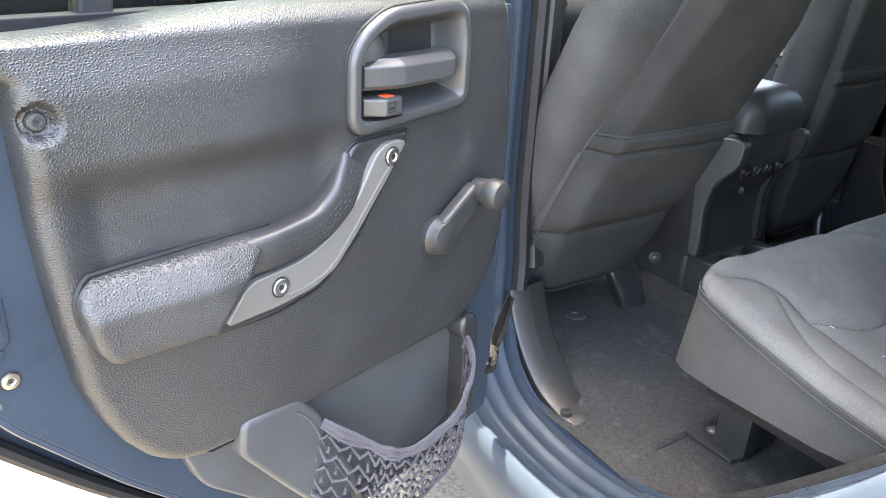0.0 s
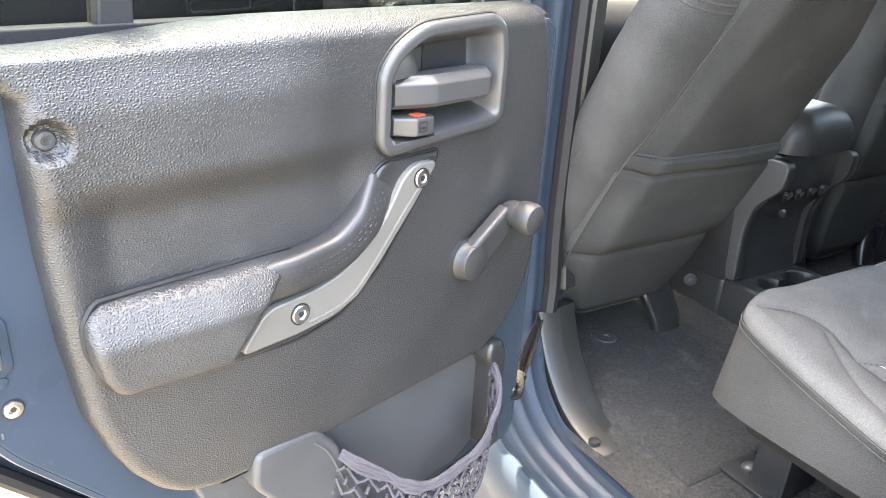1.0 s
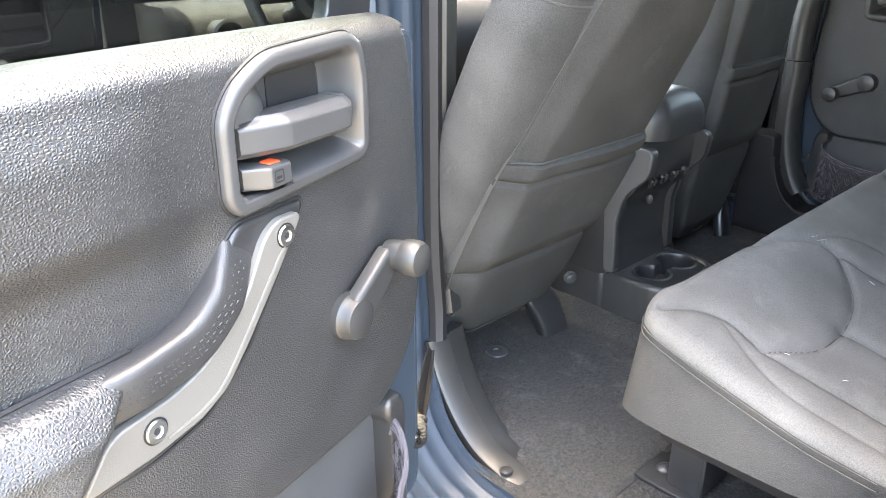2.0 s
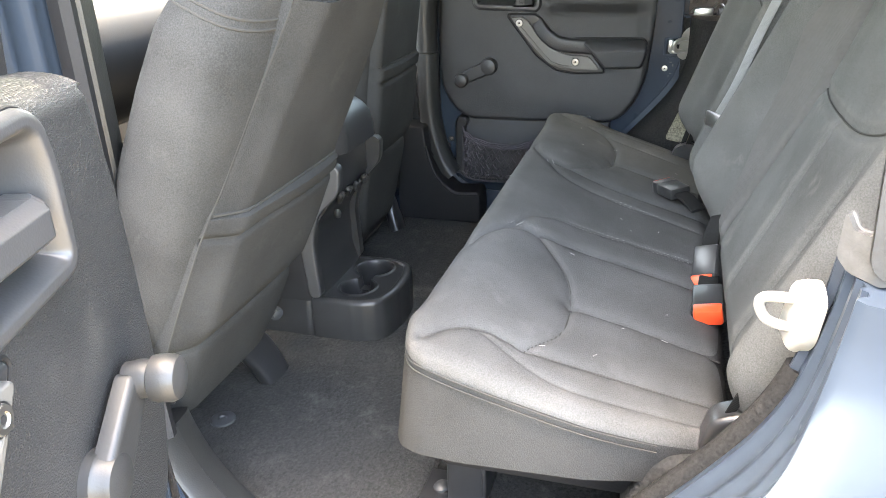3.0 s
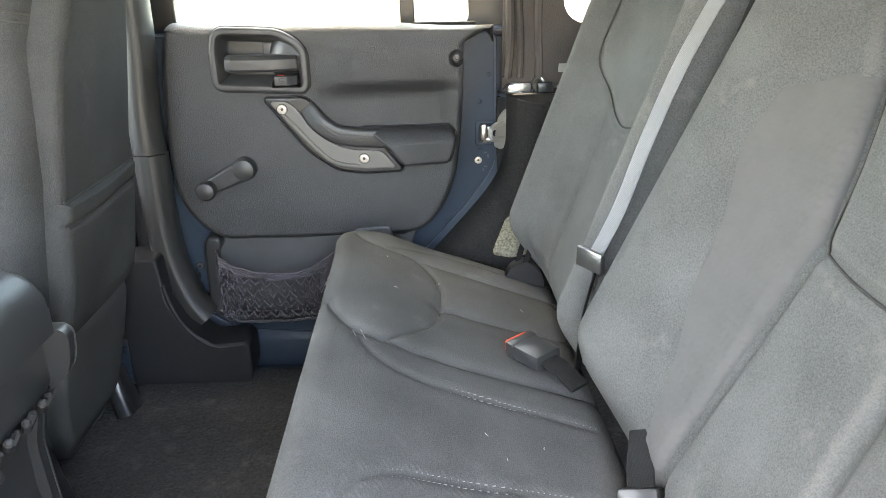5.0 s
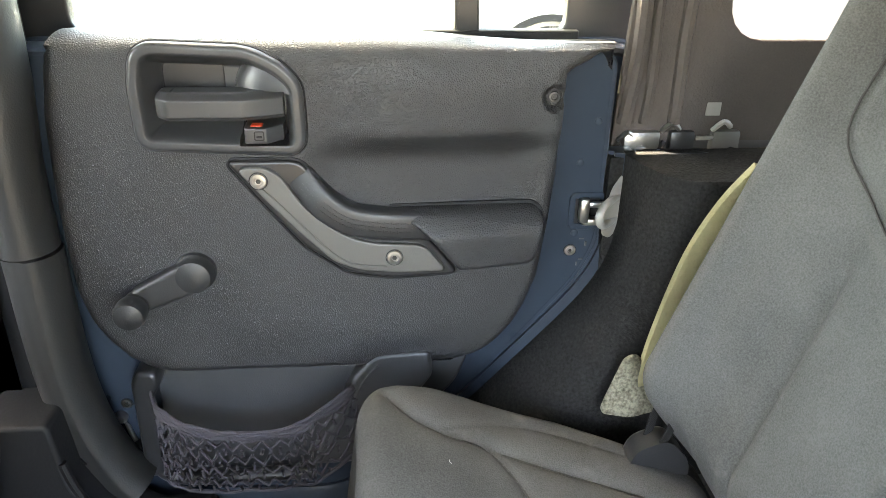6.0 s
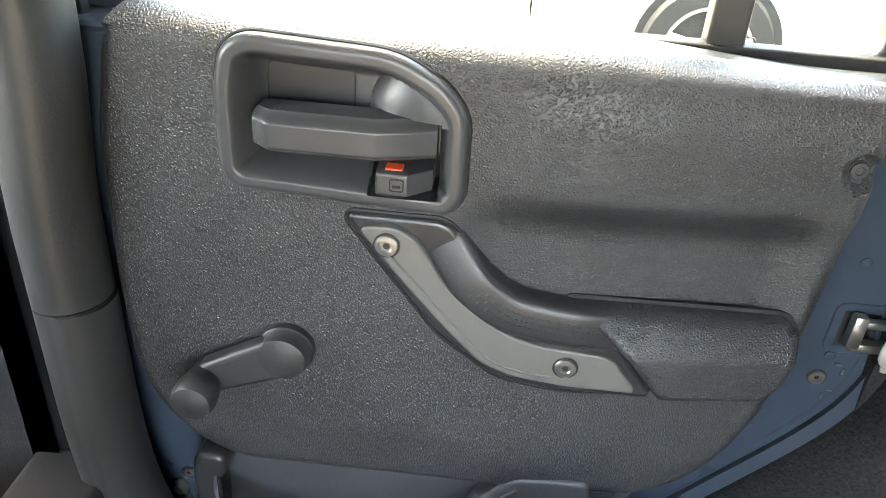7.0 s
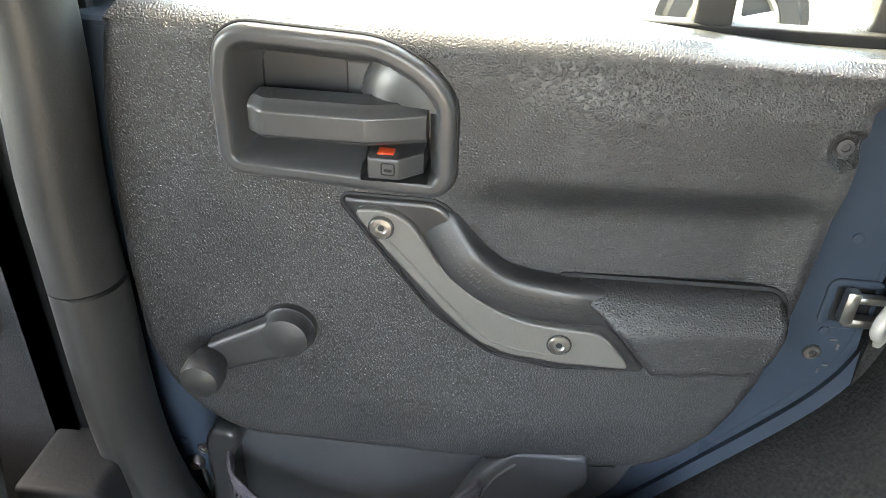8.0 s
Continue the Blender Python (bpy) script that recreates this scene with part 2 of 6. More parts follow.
    ln.new(broad.outputs["Fac"], rr.inputs["Value"])
    ln.new(rr.outputs["Result"], bsdf.inputs["Roughness"])
    bsdf.inputs["Metallic"].default_value = metal
    bsdf.inputs["Specular IOR Level"].default_value = spec
    bsdf.inputs["Coat Weight"].default_value = coat
    bsdf.inputs["Coat Roughness"].default_value = 0.05
    bsdf.inputs["Sheen Weight"].default_value = sheen
    bsdf.inputs["Sheen Roughness"].default_value = 0.5
    if grain:
        src = fine.outputs["Fac"]
        if kind == "leather":
            vor = nd.new("ShaderNodeTexVoronoi")
            vor.feature = "DISTANCE_TO_EDGE"
            vor.inputs["Scale"].default_value = 1 / grain_size
            warp = nd.new("ShaderNodeVectorMath")
            warp.operation = "MULTIPLY_ADD"
            warp.inputs[1].default_value = (grain_size * 0.7,) * 3
            ln.new(fine.outputs["Color"], warp.inputs[0])
            ln.new(co.outputs["Object"], warp.inputs[2])
            squash = nd.new("ShaderNodeVectorMath")
            squash.operation = "MULTIPLY"
            squash.inputs[1].default_value = (0.35, 0.85, 1.1)
            ln.new(warp.outputs[0], squash.inputs[0])
            ln.new(squash.outputs[0], vor.inputs["Vector"])
            dome = nd.new("ShaderNodeMapRange")
            dome.interpolation_type = "SMOOTHSTEP"
            dome.inputs["From Max"].default_value = 0.50
            ln.new(vor.outputs["Distance"], dome.inputs["Value"])
            src = dome.outputs["Result"]
        elif kind == "dots":
            vor = nd.new("ShaderNodeTexVoronoi")
            vor.feature = "F1"
            vor.inputs["Scale"].default_value = 1 / grain_size
            vor.inputs["Randomness"].default_value = 0.22
            ln.new(co.outputs["Object"], vor.inputs["Vector"])
            dome = nd.new("ShaderNodeMapRange")
            dome.interpolation_type = "SMOOTHSTEP"
            dome.inputs["From Min"].default_value = 0.62
            dome.inputs["From Max"].default_value = 0.15
            ln.new(vor.outputs["Distance"], dome.inputs["Value"])
            src = dome.outputs["Result"]
        elif kind == "weave":
            w1, w2 = nd.new("ShaderNodeTexWave"), nd.new("ShaderNodeTexWave")
            for w, d in ((w1, "DIAGONAL"), (w2, "X")):
                w.bands_direction = d
                w.inputs["Scale"].default_value = 0.31 / grain_size
                w.inputs["Distortion"].default_value = 1.5
                w.inputs["Detail"].default_value = 2
                w.inputs["Detail Scale"].default_value = 3
                ln.new(co.outputs["Object"], w.inputs["Vector"])
            s1 = nd.new("ShaderNodeMath")
            s1.operation = "ADD"
            ln.new(w1.outputs["Fac"], s1.inputs[0])
            ln.new(fine.outputs["Fac"], s1.inputs[1])
            src = s1.outputs[0]
        bump = nd.new("ShaderNodeBump")
        bump.inputs["Strength"].default_value = grain
        bump.inputs["Distance"].default_value = grain_size * (0.30 if kind == "leather" else 1.0)
        ln.new(src, bump.inputs["Height"])
        ln.new(bump.outputs["Normal"], bsdf.inputs["Normal"])
    return m


def glass(name, color, rough=0.0):
    m = bpy.data.materials.new(name)
    m.use_nodes = True
    nt = m.node_tree
    nt.nodes.remove(nt.nodes["Principled BSDF"])
    clear, gloss, mix, facing, power, fres = (nt.nodes.new(f"ShaderNode{k}") for k in ("BsdfTransparent", "BsdfGlossy", "MixShader", "LayerWeight", "Math", "Math"))
    clear.inputs["Color"].default_value = (*color, 1)
    gloss.inputs["Roughness"].default_value = rough + 0.01
    facing.inputs["Blend"].default_value = 0.5
    power.operation, fres.operation = "POWER", "MULTIPLY_ADD"
    power.inputs[1].default_value = 5.0
    fres.inputs[1].default_value, fres.inputs[2].default_value = 0.7, 0.03
    nt.links.new(facing.outputs["Facing"], power.inputs[0])
    nt.links.new(power.outputs[0], fres.inputs[0])
    nt.links.new(fres.outputs[0], mix.inputs[0])
    nt.links.new(clear.outputs[0], mix.inputs[1])
    nt.links.new(gloss.outputs[0], mix.inputs[2])
    nt.links.new(mix.outputs[0], nt.nodes["Material Output"].inputs["Surface"])
    return m


VINYL = material("grained black vinyl", (0.020, 0.0205, 0.0215), 0.42, spec=0.55, grain=0.74, grain_size=0.0024, kind="leather", spots=0.22, wear=((0.065, 0.065, 0.063), 0.16, 0.60, 0.90))
PLASTIC = material("satin black plastic", (0.021, 0.021, 0.022), 0.31, grain=0.15, grain_size=0.001, spots=0.2)
SOFT_PLASTIC = material("dark grey moulded plastic", (0.043, 0.0445, 0.047), 0.46, grain=0.2, grain_size=0.0012, spots=0.2)
TRIM = material("dark moulded trim plastic", (0.019, 0.019, 0.0185), 0.44, spec=0.5, grain=0.2, grain_size=0.0012, spots=0.2)
SILVER = material("grey silver painted plastic", (0.100, 0.096, 0.089), 0.46, metal=0.1, grain=0.25, grain_size=0.0008, spots=0.08)
PAINT = material("blue grey car paint", (0.026, 0.0355, 0.049), 0.30, grain=0.02, grain_size=0.02, spots=0.10, coat=0.02, spec=0.08, wear=((0.050, 0.063, 0.081), 0.05, 0.66, 0.8))
RUBBER = material("black rubber", (0.010, 0.010, 0.011), 0.6, spec=0.28, grain=0.2, grain_size=0.002)
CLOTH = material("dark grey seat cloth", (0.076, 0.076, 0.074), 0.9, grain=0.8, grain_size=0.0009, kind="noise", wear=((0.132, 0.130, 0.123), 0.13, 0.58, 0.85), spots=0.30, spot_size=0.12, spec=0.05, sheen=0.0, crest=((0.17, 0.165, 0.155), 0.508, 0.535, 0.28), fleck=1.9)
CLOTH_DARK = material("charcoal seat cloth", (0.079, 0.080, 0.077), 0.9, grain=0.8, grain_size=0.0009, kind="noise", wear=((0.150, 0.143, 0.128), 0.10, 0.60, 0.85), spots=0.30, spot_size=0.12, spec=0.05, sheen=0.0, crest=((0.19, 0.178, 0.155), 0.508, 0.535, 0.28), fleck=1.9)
CARPET = material("charcoal carpet", (0.029, 0.0285, 0.0275), 1.0, grain=1.0, grain_size=0.0040, spots=0.60, spot_size=0.005, wear=((0.070, 0.068, 0.065), 0.05, 0.54, 0.76), spec=0.1, sheen=0.05)
# darker copy of the seat cloth, its colour standing in for shade
SHADED_CLOTH = material("seat cloth darkened for shaded sides", (0.040, 0.040, 0.039), 0.9, grain=0.8, grain_size=0.0009, kind="noise", wear=((0.062, 0.061, 0.058), 0.10, 0.60, 0.85), spots=0.25, spot_size=0.12, spec=0.05, fleck=1.9)
SEAT_CLOTH = material("grey front seat cloth", (0.039, 0.039, 0.038), 0.9, grain=0.8, grain_size=0.0009, kind="noise", wear=((0.080, 0.078, 0.073), 0.11, 0.60, 0.88), spots=0.30, spot_size=0.12, spec=0.05, sheen=0.0, fleck=1.9)
FELT = material("dark grey felt", (0.034, 0.034, 0.034), 1.0, grain=1.0, grain_size=0.003, spots=0.4, spot_size=0.006, spec=0.1)
QUILT = material("quilted charcoal cloth", (0.082, 0.080, 0.077), 0.85, grain=0.16, grain_size=0.010, kind="dots", spots=0.08, spot_size=0.05, spec=0.05)
WEATHERED = material("sun bleached grey vinyl", (0.019, 0.0195, 0.0195), 0.55, spec=0.25, grain=0.3, grain_size=0.004, spots=0.3, spot_size=0.03)
DARK_CARPET = material("black wheel housing carpet", (0.016, 0.016, 0.016), 1.0, grain=1.0, grain_size=0.0020, spots=0.5, spot_size=0.004, spec=0.1)
GRIP = material("finely ribbed black grip", (0.022, 0.022, 0.023), 0.42, grain=0.25, grain_size=0.0014, kind="leather", spots=0.2)
CRANK = material("dull black crank plastic", (0.019, 0.0195, 0.020), 0.46, grain=0.15, grain_size=0.001, spots=0.2)
BEZEL = material("satin dark plastic", (0.038, 0.0385, 0.040), 0.36, grain=0.12, grain_size=0.001, spots=0.15)
WHEEL_GREY = material("worn grey wheel leather", (0.045, 0.045, 0.046), 0.5, grain=0.3, grain_size=0.0015, spots=0.15)
BLACK_CLOTH = material("black seat cloth", (0.048, 0.047, 0.044), 0.9, grain=0.5, grain_size=0.0010, kind="noise", spots=0.15, spot_size=0.12, spec=0.05, sheen=0.0)
HEM = material("pale weathered binding", (0.034, 0.033, 0.029), 0.7, spec=0.2, grain=0.5, grain_size=0.003, spots=0.3, spot_size=0.02)
BRACKET = material("weathered grey metal", (0.070, 0.071, 0.071), 0.42, metal=0.2, grain=0.4, grain_size=0.004, spots=0.25, spot_size=0.012)
FIBRE = material("speckled fibre padding", (0.15, 0.14, 0.105), 1.0, grain=1.0, grain_size=0.004, spots=0.7, spot_size=0.004, spec=0.1)
LINING = material("yellowed fibre lining", (0.24, 0.215, 0.12), 0.95, grain=0.8, grain_size=0.003, spots=0.2)
GLOSS_BLACK = material("black console plastic", (0.024, 0.024, 0.0245), 0.36, grain=0.15, grain_size=0.001, spots=0.25)
GREY_PLASTIC = material("mid grey moulded plastic", (0.056, 0.0555, 0.0545), 0.42, grain=0.2, grain_size=0.0012, spots=0.1)
STEEL = material("bright zinc steel", (0.45, 0.445, 0.43), 0.32, metal=1.0, grain=0.1, grain_size=0.004, spots=0.15)
WHITE_STEEL = material("pale plated steel", (0.34, 0.33, 0.30), 0.4, metal=0.3, grain=0.2, grain_size=0.004, spots=0.1)
RED = material("red orange plastic", (0.80, 0.075, 0.025), 0.35, spots=0.05)
WEB = material("black webbing", (0.016, 0.016, 0.016), 0.9, spec=0.1, grain=0.7, grain_size=0.0015, kind="weave")
BELT = material("grey seat belt webbing", (0.155, 0.16, 0.16), 0.55, grain=0.5, grain_size=0.0015, kind="weave")
NET = material("grey elastic cord", (0.062, 0.058, 0.066), 0.9, spec=0.15, grain=0.6, grain_size=0.0012)
THREAD = material("grey sewing thread", (0.16, 0.158, 0.15), 0.8)
CANVAS = material("brown black canvas", (0.060, 0.050, 0.045), 0.85, grain=0.6, grain_size=0.0015, kind="noise", spots=0.25, spot_size=0.1)
CONCRETE = material("exposed aggregate concrete", (0.105, 0.094, 0.076), 0.9, grain=0.9, grain_size=0.006, spots=0.55, spot_size=0.010, spec=0.2)
BOUNCE_LINER = material("unseen roof lining lightened for bounce", (0.14, 0.135, 0.13), 0.95, grain=0.5, grain_size=0.003, spots=0.06, spec=0.1)
CLEAR = glass("clear window glass", (0.93, 0.95, 0.94))
TINT = glass("tinted window glass", (0.62, 0.66, 0.64))
SMOKE = glass("smoked vinyl window", (0.36, 0.36, 0.36))
PRIVACY = glass("dark privacy glass", (0.33, 0.36, 0.35))

# ---- rear doors: u runs back from the hinge side, z up, depth inwards from the plane x = 0.775 ----
DOOR_X = 0.775


def door_put(s):
    return lambda a, b, h: (s * (DOOR_X - h), -a, b)


def screw(parent, s, u, z, depth, r=0.0095, name="screw", made=None):
    at = (s * (DOOR_X - depth), -u, z)
    ax = (-s, 0, 0)
    part("washer", lathe([(r * 1.13, -0.004), (r * 1.13, 0.0006), (r, 0.0008), (0, 0.0008)], at, ax, 20), RUBBER, parent)
    ring = part(name, lathe([(r, -0.006), (r, 0.001), (r * 0.9, 0.0025), (r * 0.52, 0.0028), (r * 0.42, 0.0014), (0, 0.0014)], at, ax, 20), made or STEEL, parent, "dark plastic screw" if made else "bright steel screw")
    part("socket", lathe([(r * 0.31, 0.0002), (r * 0.31, 0.0017), (0, 0.0016)], at, ax, 6), PLASTIC, ring)
    return ring


def rear_door(s, label, turn=None):
    put = door_put(s)
    door = thing("rear_door", (s * 0.86, -0.02, 0.50), label, "car door", "rear doors", turn=turn)

    # painted shell: inner pressing and outer skin
    outline = rounded([(0.0, 0.535), (0.36, 0.505), (0.50, 0.625), (0.62, 0.755), (0.715, 0.875), (0.740, 0.93), (0.740, 1.190), (-0.004, 1.190)], 0.025, 6)
    shell = part("door_shell", slab(outline, -0.075, -0.022, 0.008, put), PAINT, door, "blue grey painted steel door shell")
    skin = rounded([(0.0, 0.50), (0.37, 0.475), (0.53, 0.605), (0.655, 0.74), (0.75, 0.855), (0.79, 0.93), (0.79, 1.195), (-0.01, 1.195)], 0.04, 6)
    part("outer_skin", slab(skin, -0.105, -0.078, 0.010, put), PAINT, door)
    seal = np.array([(s * (DOOR_X + 0.068), -u, z) for u, z in offset_loop(skin, 0.014)])
    part("weatherstrip", tube(seal, 0.0085, 8, closed=True), RUBBER, door, "black rubber weatherstrip")
    # folded lip along the inner pressing
    lip = np.array([(s * (DOOR_X + 0.026), -u, z) for u, z in offset_loop(outline, 0.004)])
    part("shell_lip", tube(lip, 0.0045, 6, closed=True), PAINT, door)

    bez = rounded([(0.168, 1.087), (0.346, 1.079), (0.357, 1.092), (0.356, 1.160), (0.338, 1.182), (0.302, 1.202), (0.192, 1.207), (0.174, 1.196), (0.167, 1.165)], 0.018, 7)
    bez = offset_loop(bez, -0.0025)

    # trim panel with its belt roll, scoop and rolled rim
    zs = [0.764, 0.767, 0.775, 0.792, 0.822, 0.852, 0.893, 0.972, 1.043, 1.120, 1.170, 1.180, 1.200, 1.225, 1.300]
    lo = table(zs, [0.162, 0.146, 0.128, 0.105, 0.083, 0.068, 0.058, 0.056, 0.058, 0.063, 0.072, 0.074, 0.080, 0.090, 0.090], 0.008)
    hi = table(zs, [0.538, 0.556, 0.579, 0.601, 0.623, 0.638, 0.652, 0.662, 0.667, 0.669, 0.669, 0.694, 0.722, 0.732, 0.726], 0.008)

    def roll_put(a, b, h):
        """The panel's face, rolling over at its top into the ledge under the window."""
        t = np.maximum(b - 1.192, 0)
        k = np.minimum(t / 0.020, np.pi / 2)
        flat = np.maximum(t - 0.0314, 0)
        return (s * (DOOR_X - h * np.cos(k) + 0.020 * (1 - np.cos(k)) + flat), -a, np.minimum(b, 1.192) + 0.020 * np.sin(k) + (h - 0.022) * np.sin(k) - 0.14 * flat)

    def height(A, B, edge):
        h = 0.020 + 0.004 * smoothstep(0.77, 0.84, B) - 0.014 * smoothstep(0.42, 0.66, A)
        # padded upper part behind the latch handle, and the hollow below its ledge
        h = h + 0.008 * smoothstep(0.370, 0.480, A) * smoothstep(1.068, 1.104, B) * (1 - smoothstep(1.150, 1.196, B))
        h = h - 0.010 * smoothstep(1.104, 1.056, B) * smoothstep(0.345, 0.400, A) * (1 - smoothstep(0.612, 0.652, A)) * smoothstep(0.955, 0.985, B)
        h = h - rolled(np.where(B > 1.20, 1.0, edge), 0.014)
        cup = np.hypot(A - 0.655, B - 1.139)
        h = h - 0.012 * (1 - smoothstep(0.010, 0.017, cup))
        return np.where(inside(A, B, offset_loop(bez, 0.007)), -0.03, h)

    trim = part("trim_panel", sheet(ends_fine(0.764, 1.285, 170), lo, hi, 190, height, -0.024, roll_put), VINYL, door, "black grained vinyl door trim panel")
    screw(trim, s, 0.655, 1.139, 0.0062, 0.0072, made=BEZEL)

    # lower trim with its net pocket
    lower = rounded([(0.112, 0.60), (0.16, 0.575), (0.40, 0.575), (0.545, 0.715), (0.570, 0.785), (0.112, 0.80)], 0.02)
    low = part("lower_trim", slab(lower, -0.028, -0.006, 0.004, put), SOFT_PLASTIC, door, "dark grey plastic lower trim")
    lug = rounded([(0.330, 0.60), (0.400, 0.600), (0.452, 0.668), (0.512, 0.750), (0.508, 0.790), (0.432, 0.786), (0.402, 0.750), (0.366, 0.670)], 0.010)
    lug_face = part("pocket_lug", slab(lug, -0.01, 0.022, 0.006, put), SOFT_PLASTIC, low, "dark grey pocket end moulding")
    crease = smooth_line([(0.436, 0.770), (0.414, 0.742), (0.384, 0.672), (0.352, 0.612)], 6)
    part("moulding_crease", tube(np.stack([np.full(len(crease), s * (DOOR_X - 0.0215)), -crease[:, 0], crease[:, 1]], 1), 0.0022, 6), SOFT_PLASTIC, lug_face)
    post = rounded([(0.100, 0.592), (0.128, 0.592), (0.130, 0.735), (0.142, 0.752), (0.138, 0.772), (0.112, 0.774), (0.102, 0.755)], 0.008, 5)
    part("pocket_post", slab(post, -0.008, 0.026, 0.007, put), PLASTIC, low, "black plastic pocket post")
    rail = smooth_line([(s * (DOOR_X - 0.014), -0.114, 0.610), (s * (DOOR_X - 0.016), -0.135, 0.588), (s * (DOOR_X - 0.016), -0.20, 0.580), (s * (DOOR_X - 0.016), -0.34, 0.584)], 6)
    part("pocket_rail", tube(rail, 0.0115, 12), PLASTIC, low)
    net_pocket(s, low)

    # latch handle: a rounded rim, a deep dished pan and a dome over the pivot
    ring_ = [*map(tuple, bez), tuple(bez[0])]

    def pan_height(A, B, edge):
        e = segdist(A, B, ring_)
        h = 0.0345 - rolled(e, 0.007) - 0.0405 * smoothstep(0.011, 0.033, e)
        d = ((A - 0.354) / 0.076) ** 2 + ((B - 1.146) / 0.064) ** 2
        dome = -0.006 + 0.038 * np.sqrt(np.clip(1 - d, 0, 1)) ** 1.1
        h = np.where((B > 1.150) & (e > 0.004), np.maximum(h, dome), h)
        h = np.where((A > 0.300) & (A < 0.337) & (B < 1.152) & (B > 1.117) & (e > 0.014), np.minimum(h, 0.010), h)
        return np.where((A > 0.284) & (A < 0.3375) & (B > 1.0905) & (B < 1.120), -0.012, h)

    plo, phi = row_span(bez)
    surround = part("handle_surround", sheet(ends_fine(bez[:, 1].min() + 0.0002, bez[:, 1].max() - 0.0002, 130), plo, phi, 170, pan_height, -0.02, put), BEZEL, door, "satin black plastic latch handle surround", sharp=50)
    cover = rounded([(0.197, 1.130), (0.266, 1.130), (0.266, 1.180), (0.197, 1.180)], 0.008)
    part("cover_gap", tube(np.stack(put(cover[:, 0], cover[:, 1], np.full(len(cover), -0.0052)), -1), 0.0009, 5, closed=True), RUBBER, surround)
    part("blank_cover", slab(cover, -0.02, -0.0050, 0.0006, put), PLASTIC, surround, "dark blank cover")
    part("lever_slot", slab(rounded([(0.2845, 1.091), (0.337, 1.091), (0.337, 1.1195), (0.2845, 1.1195)], 0.002), -0.019, -0.0105, 0.0005, put), RUBBER, surround)

    def bar_height(A, B, edge):
        h = 0.0430 - 0.010 * smoothstep(1.1445, 1.1545, B) - 0.006 * smoothstep(1.1270, 1.1210, B)
        return h - 0.010 * smoothstep(0.210, 0.1930, A) - 0.016 * np.clip((A - 0.289) / 0.046, 0, 1) ** 1.15

    nick = lambda b: 0.1945 + rolled(np.minimum(b - 1.1215, 1.1535 - b), 0.006)
    part("latch_paddle", sheet(np.linspace(1.1215, 1.1535, 40), nick, lambda b: 0 * b + 0.335, 90, bar_height, 0.010, put), BEZEL, surround, "satin black latch paddle", sharp=50)
    part("paddle_shadow_gap", slab(rounded([(0.288, 1.1505), (0.3365, 1.1505), (0.3365, 1.1545), (0.288, 1.1545)], 0.001), -0.01, 0.0125, 0.0005, put), RUBBER, surround)

    def tab_height(A, B, edge):
        return 0.0400 - 0.016 * np.clip((A - 0.315) / 0.018, 0, 1) - rolled(np.minimum(B - 1.094, 1.1135 - B), 0.003) - rolled(A - 0.290, 0.003)

    lever = part("lock_lever", sheet(np.linspace(1.094, 1.1135, 24), lambda b: 0 * b + 0.290, lambda b: 0 * b + 0.333, 46, tab_height, -0.008, put), BEZEL, surround, sharp=30)
    icon = rounded([(0.301, 1.0985), (0.3125, 1.0985), (0.3125, 1.1095), (0.301, 1.1095)], 0.002)
    part("lock_icon", slab(icon, 0.0380, 0.0405, 0.0003, put, hole=offset_loop(icon, 0.0011)), RUBBER, lever)
    part("icon_bar", slab(rounded([(0.3035, 1.1015), (0.3100, 1.1015), (0.3100, 1.1040), (0.3035, 1.1040)], 0.0008), 0.0380, 0.0404, 0.0003, put), RUBBER, lever)
    part("red_flag", slab(rounded([(0.2960, 1.1115), (0.311, 1.1115), (0.310, 1.1146), (0.2970, 1.1146)], 0.001), 0.022, 0.0335, 0.001, put), RED, lever, "red unlocked flag")

    # pull handle: grey plate before a black grip
    body = rounded([(0.260, 1.070), (0.349, 1.070), (0.369, 1.043), (0.390, 1.018), (0.415, 1.002), (0.447, 0.996), (0.484, 0.988), (0.545, 0.911), (0.458, 0.908), (0.402, 0.917), (0.347, 0.957), (0.300, 1.017)], 0.012, 6)
    grip = part("pull_handle", slab(body, 0.0, 0.027, 0.005, put), PLASTIC, door, "black pull handle with a grey plate")
    spine = smooth_line([(0.330, 1.064), (0.351, 1.032), (0.373, 1.007), (0.403, 0.987), (0.440, 0.980), (0.486, 0.976), (0.512, 0.972)], 6)
    lean_ = np.gradient(spine, axis=0)
    lean_ /= np.linalg.norm(lean_, axis=1)[:, None]
    spine = spine + 0.006 * np.stack([-lean_[:, 1], lean_[:, 0]], 1)
    rise = np.interp(np.linspace(0, 1, len(spine)), [0, 0.12, 0.3, 0.75, 1.0], [-0.008, 0.014, 0.024, 0.024, 0.012])
    bar = np.stack([s * (DOOR_X - rise), -spine[:, 0], spine[:, 1]], 1)
    gbar = part("grip_bar", tube(bar, 0.02, 24, flat=(0.040, 0.030, (1, 0, 0))), GRIP, grip, "black finely ribbed grip")
    way = np.gradient(spine, axis=0)
    way /= np.linalg.norm(way, axis=1)[:, None]
    dist = np.concatenate([[0], np.cumsum(np.linalg.norm(np.diff(spine, axis=0), axis=1))])
    ticks = []
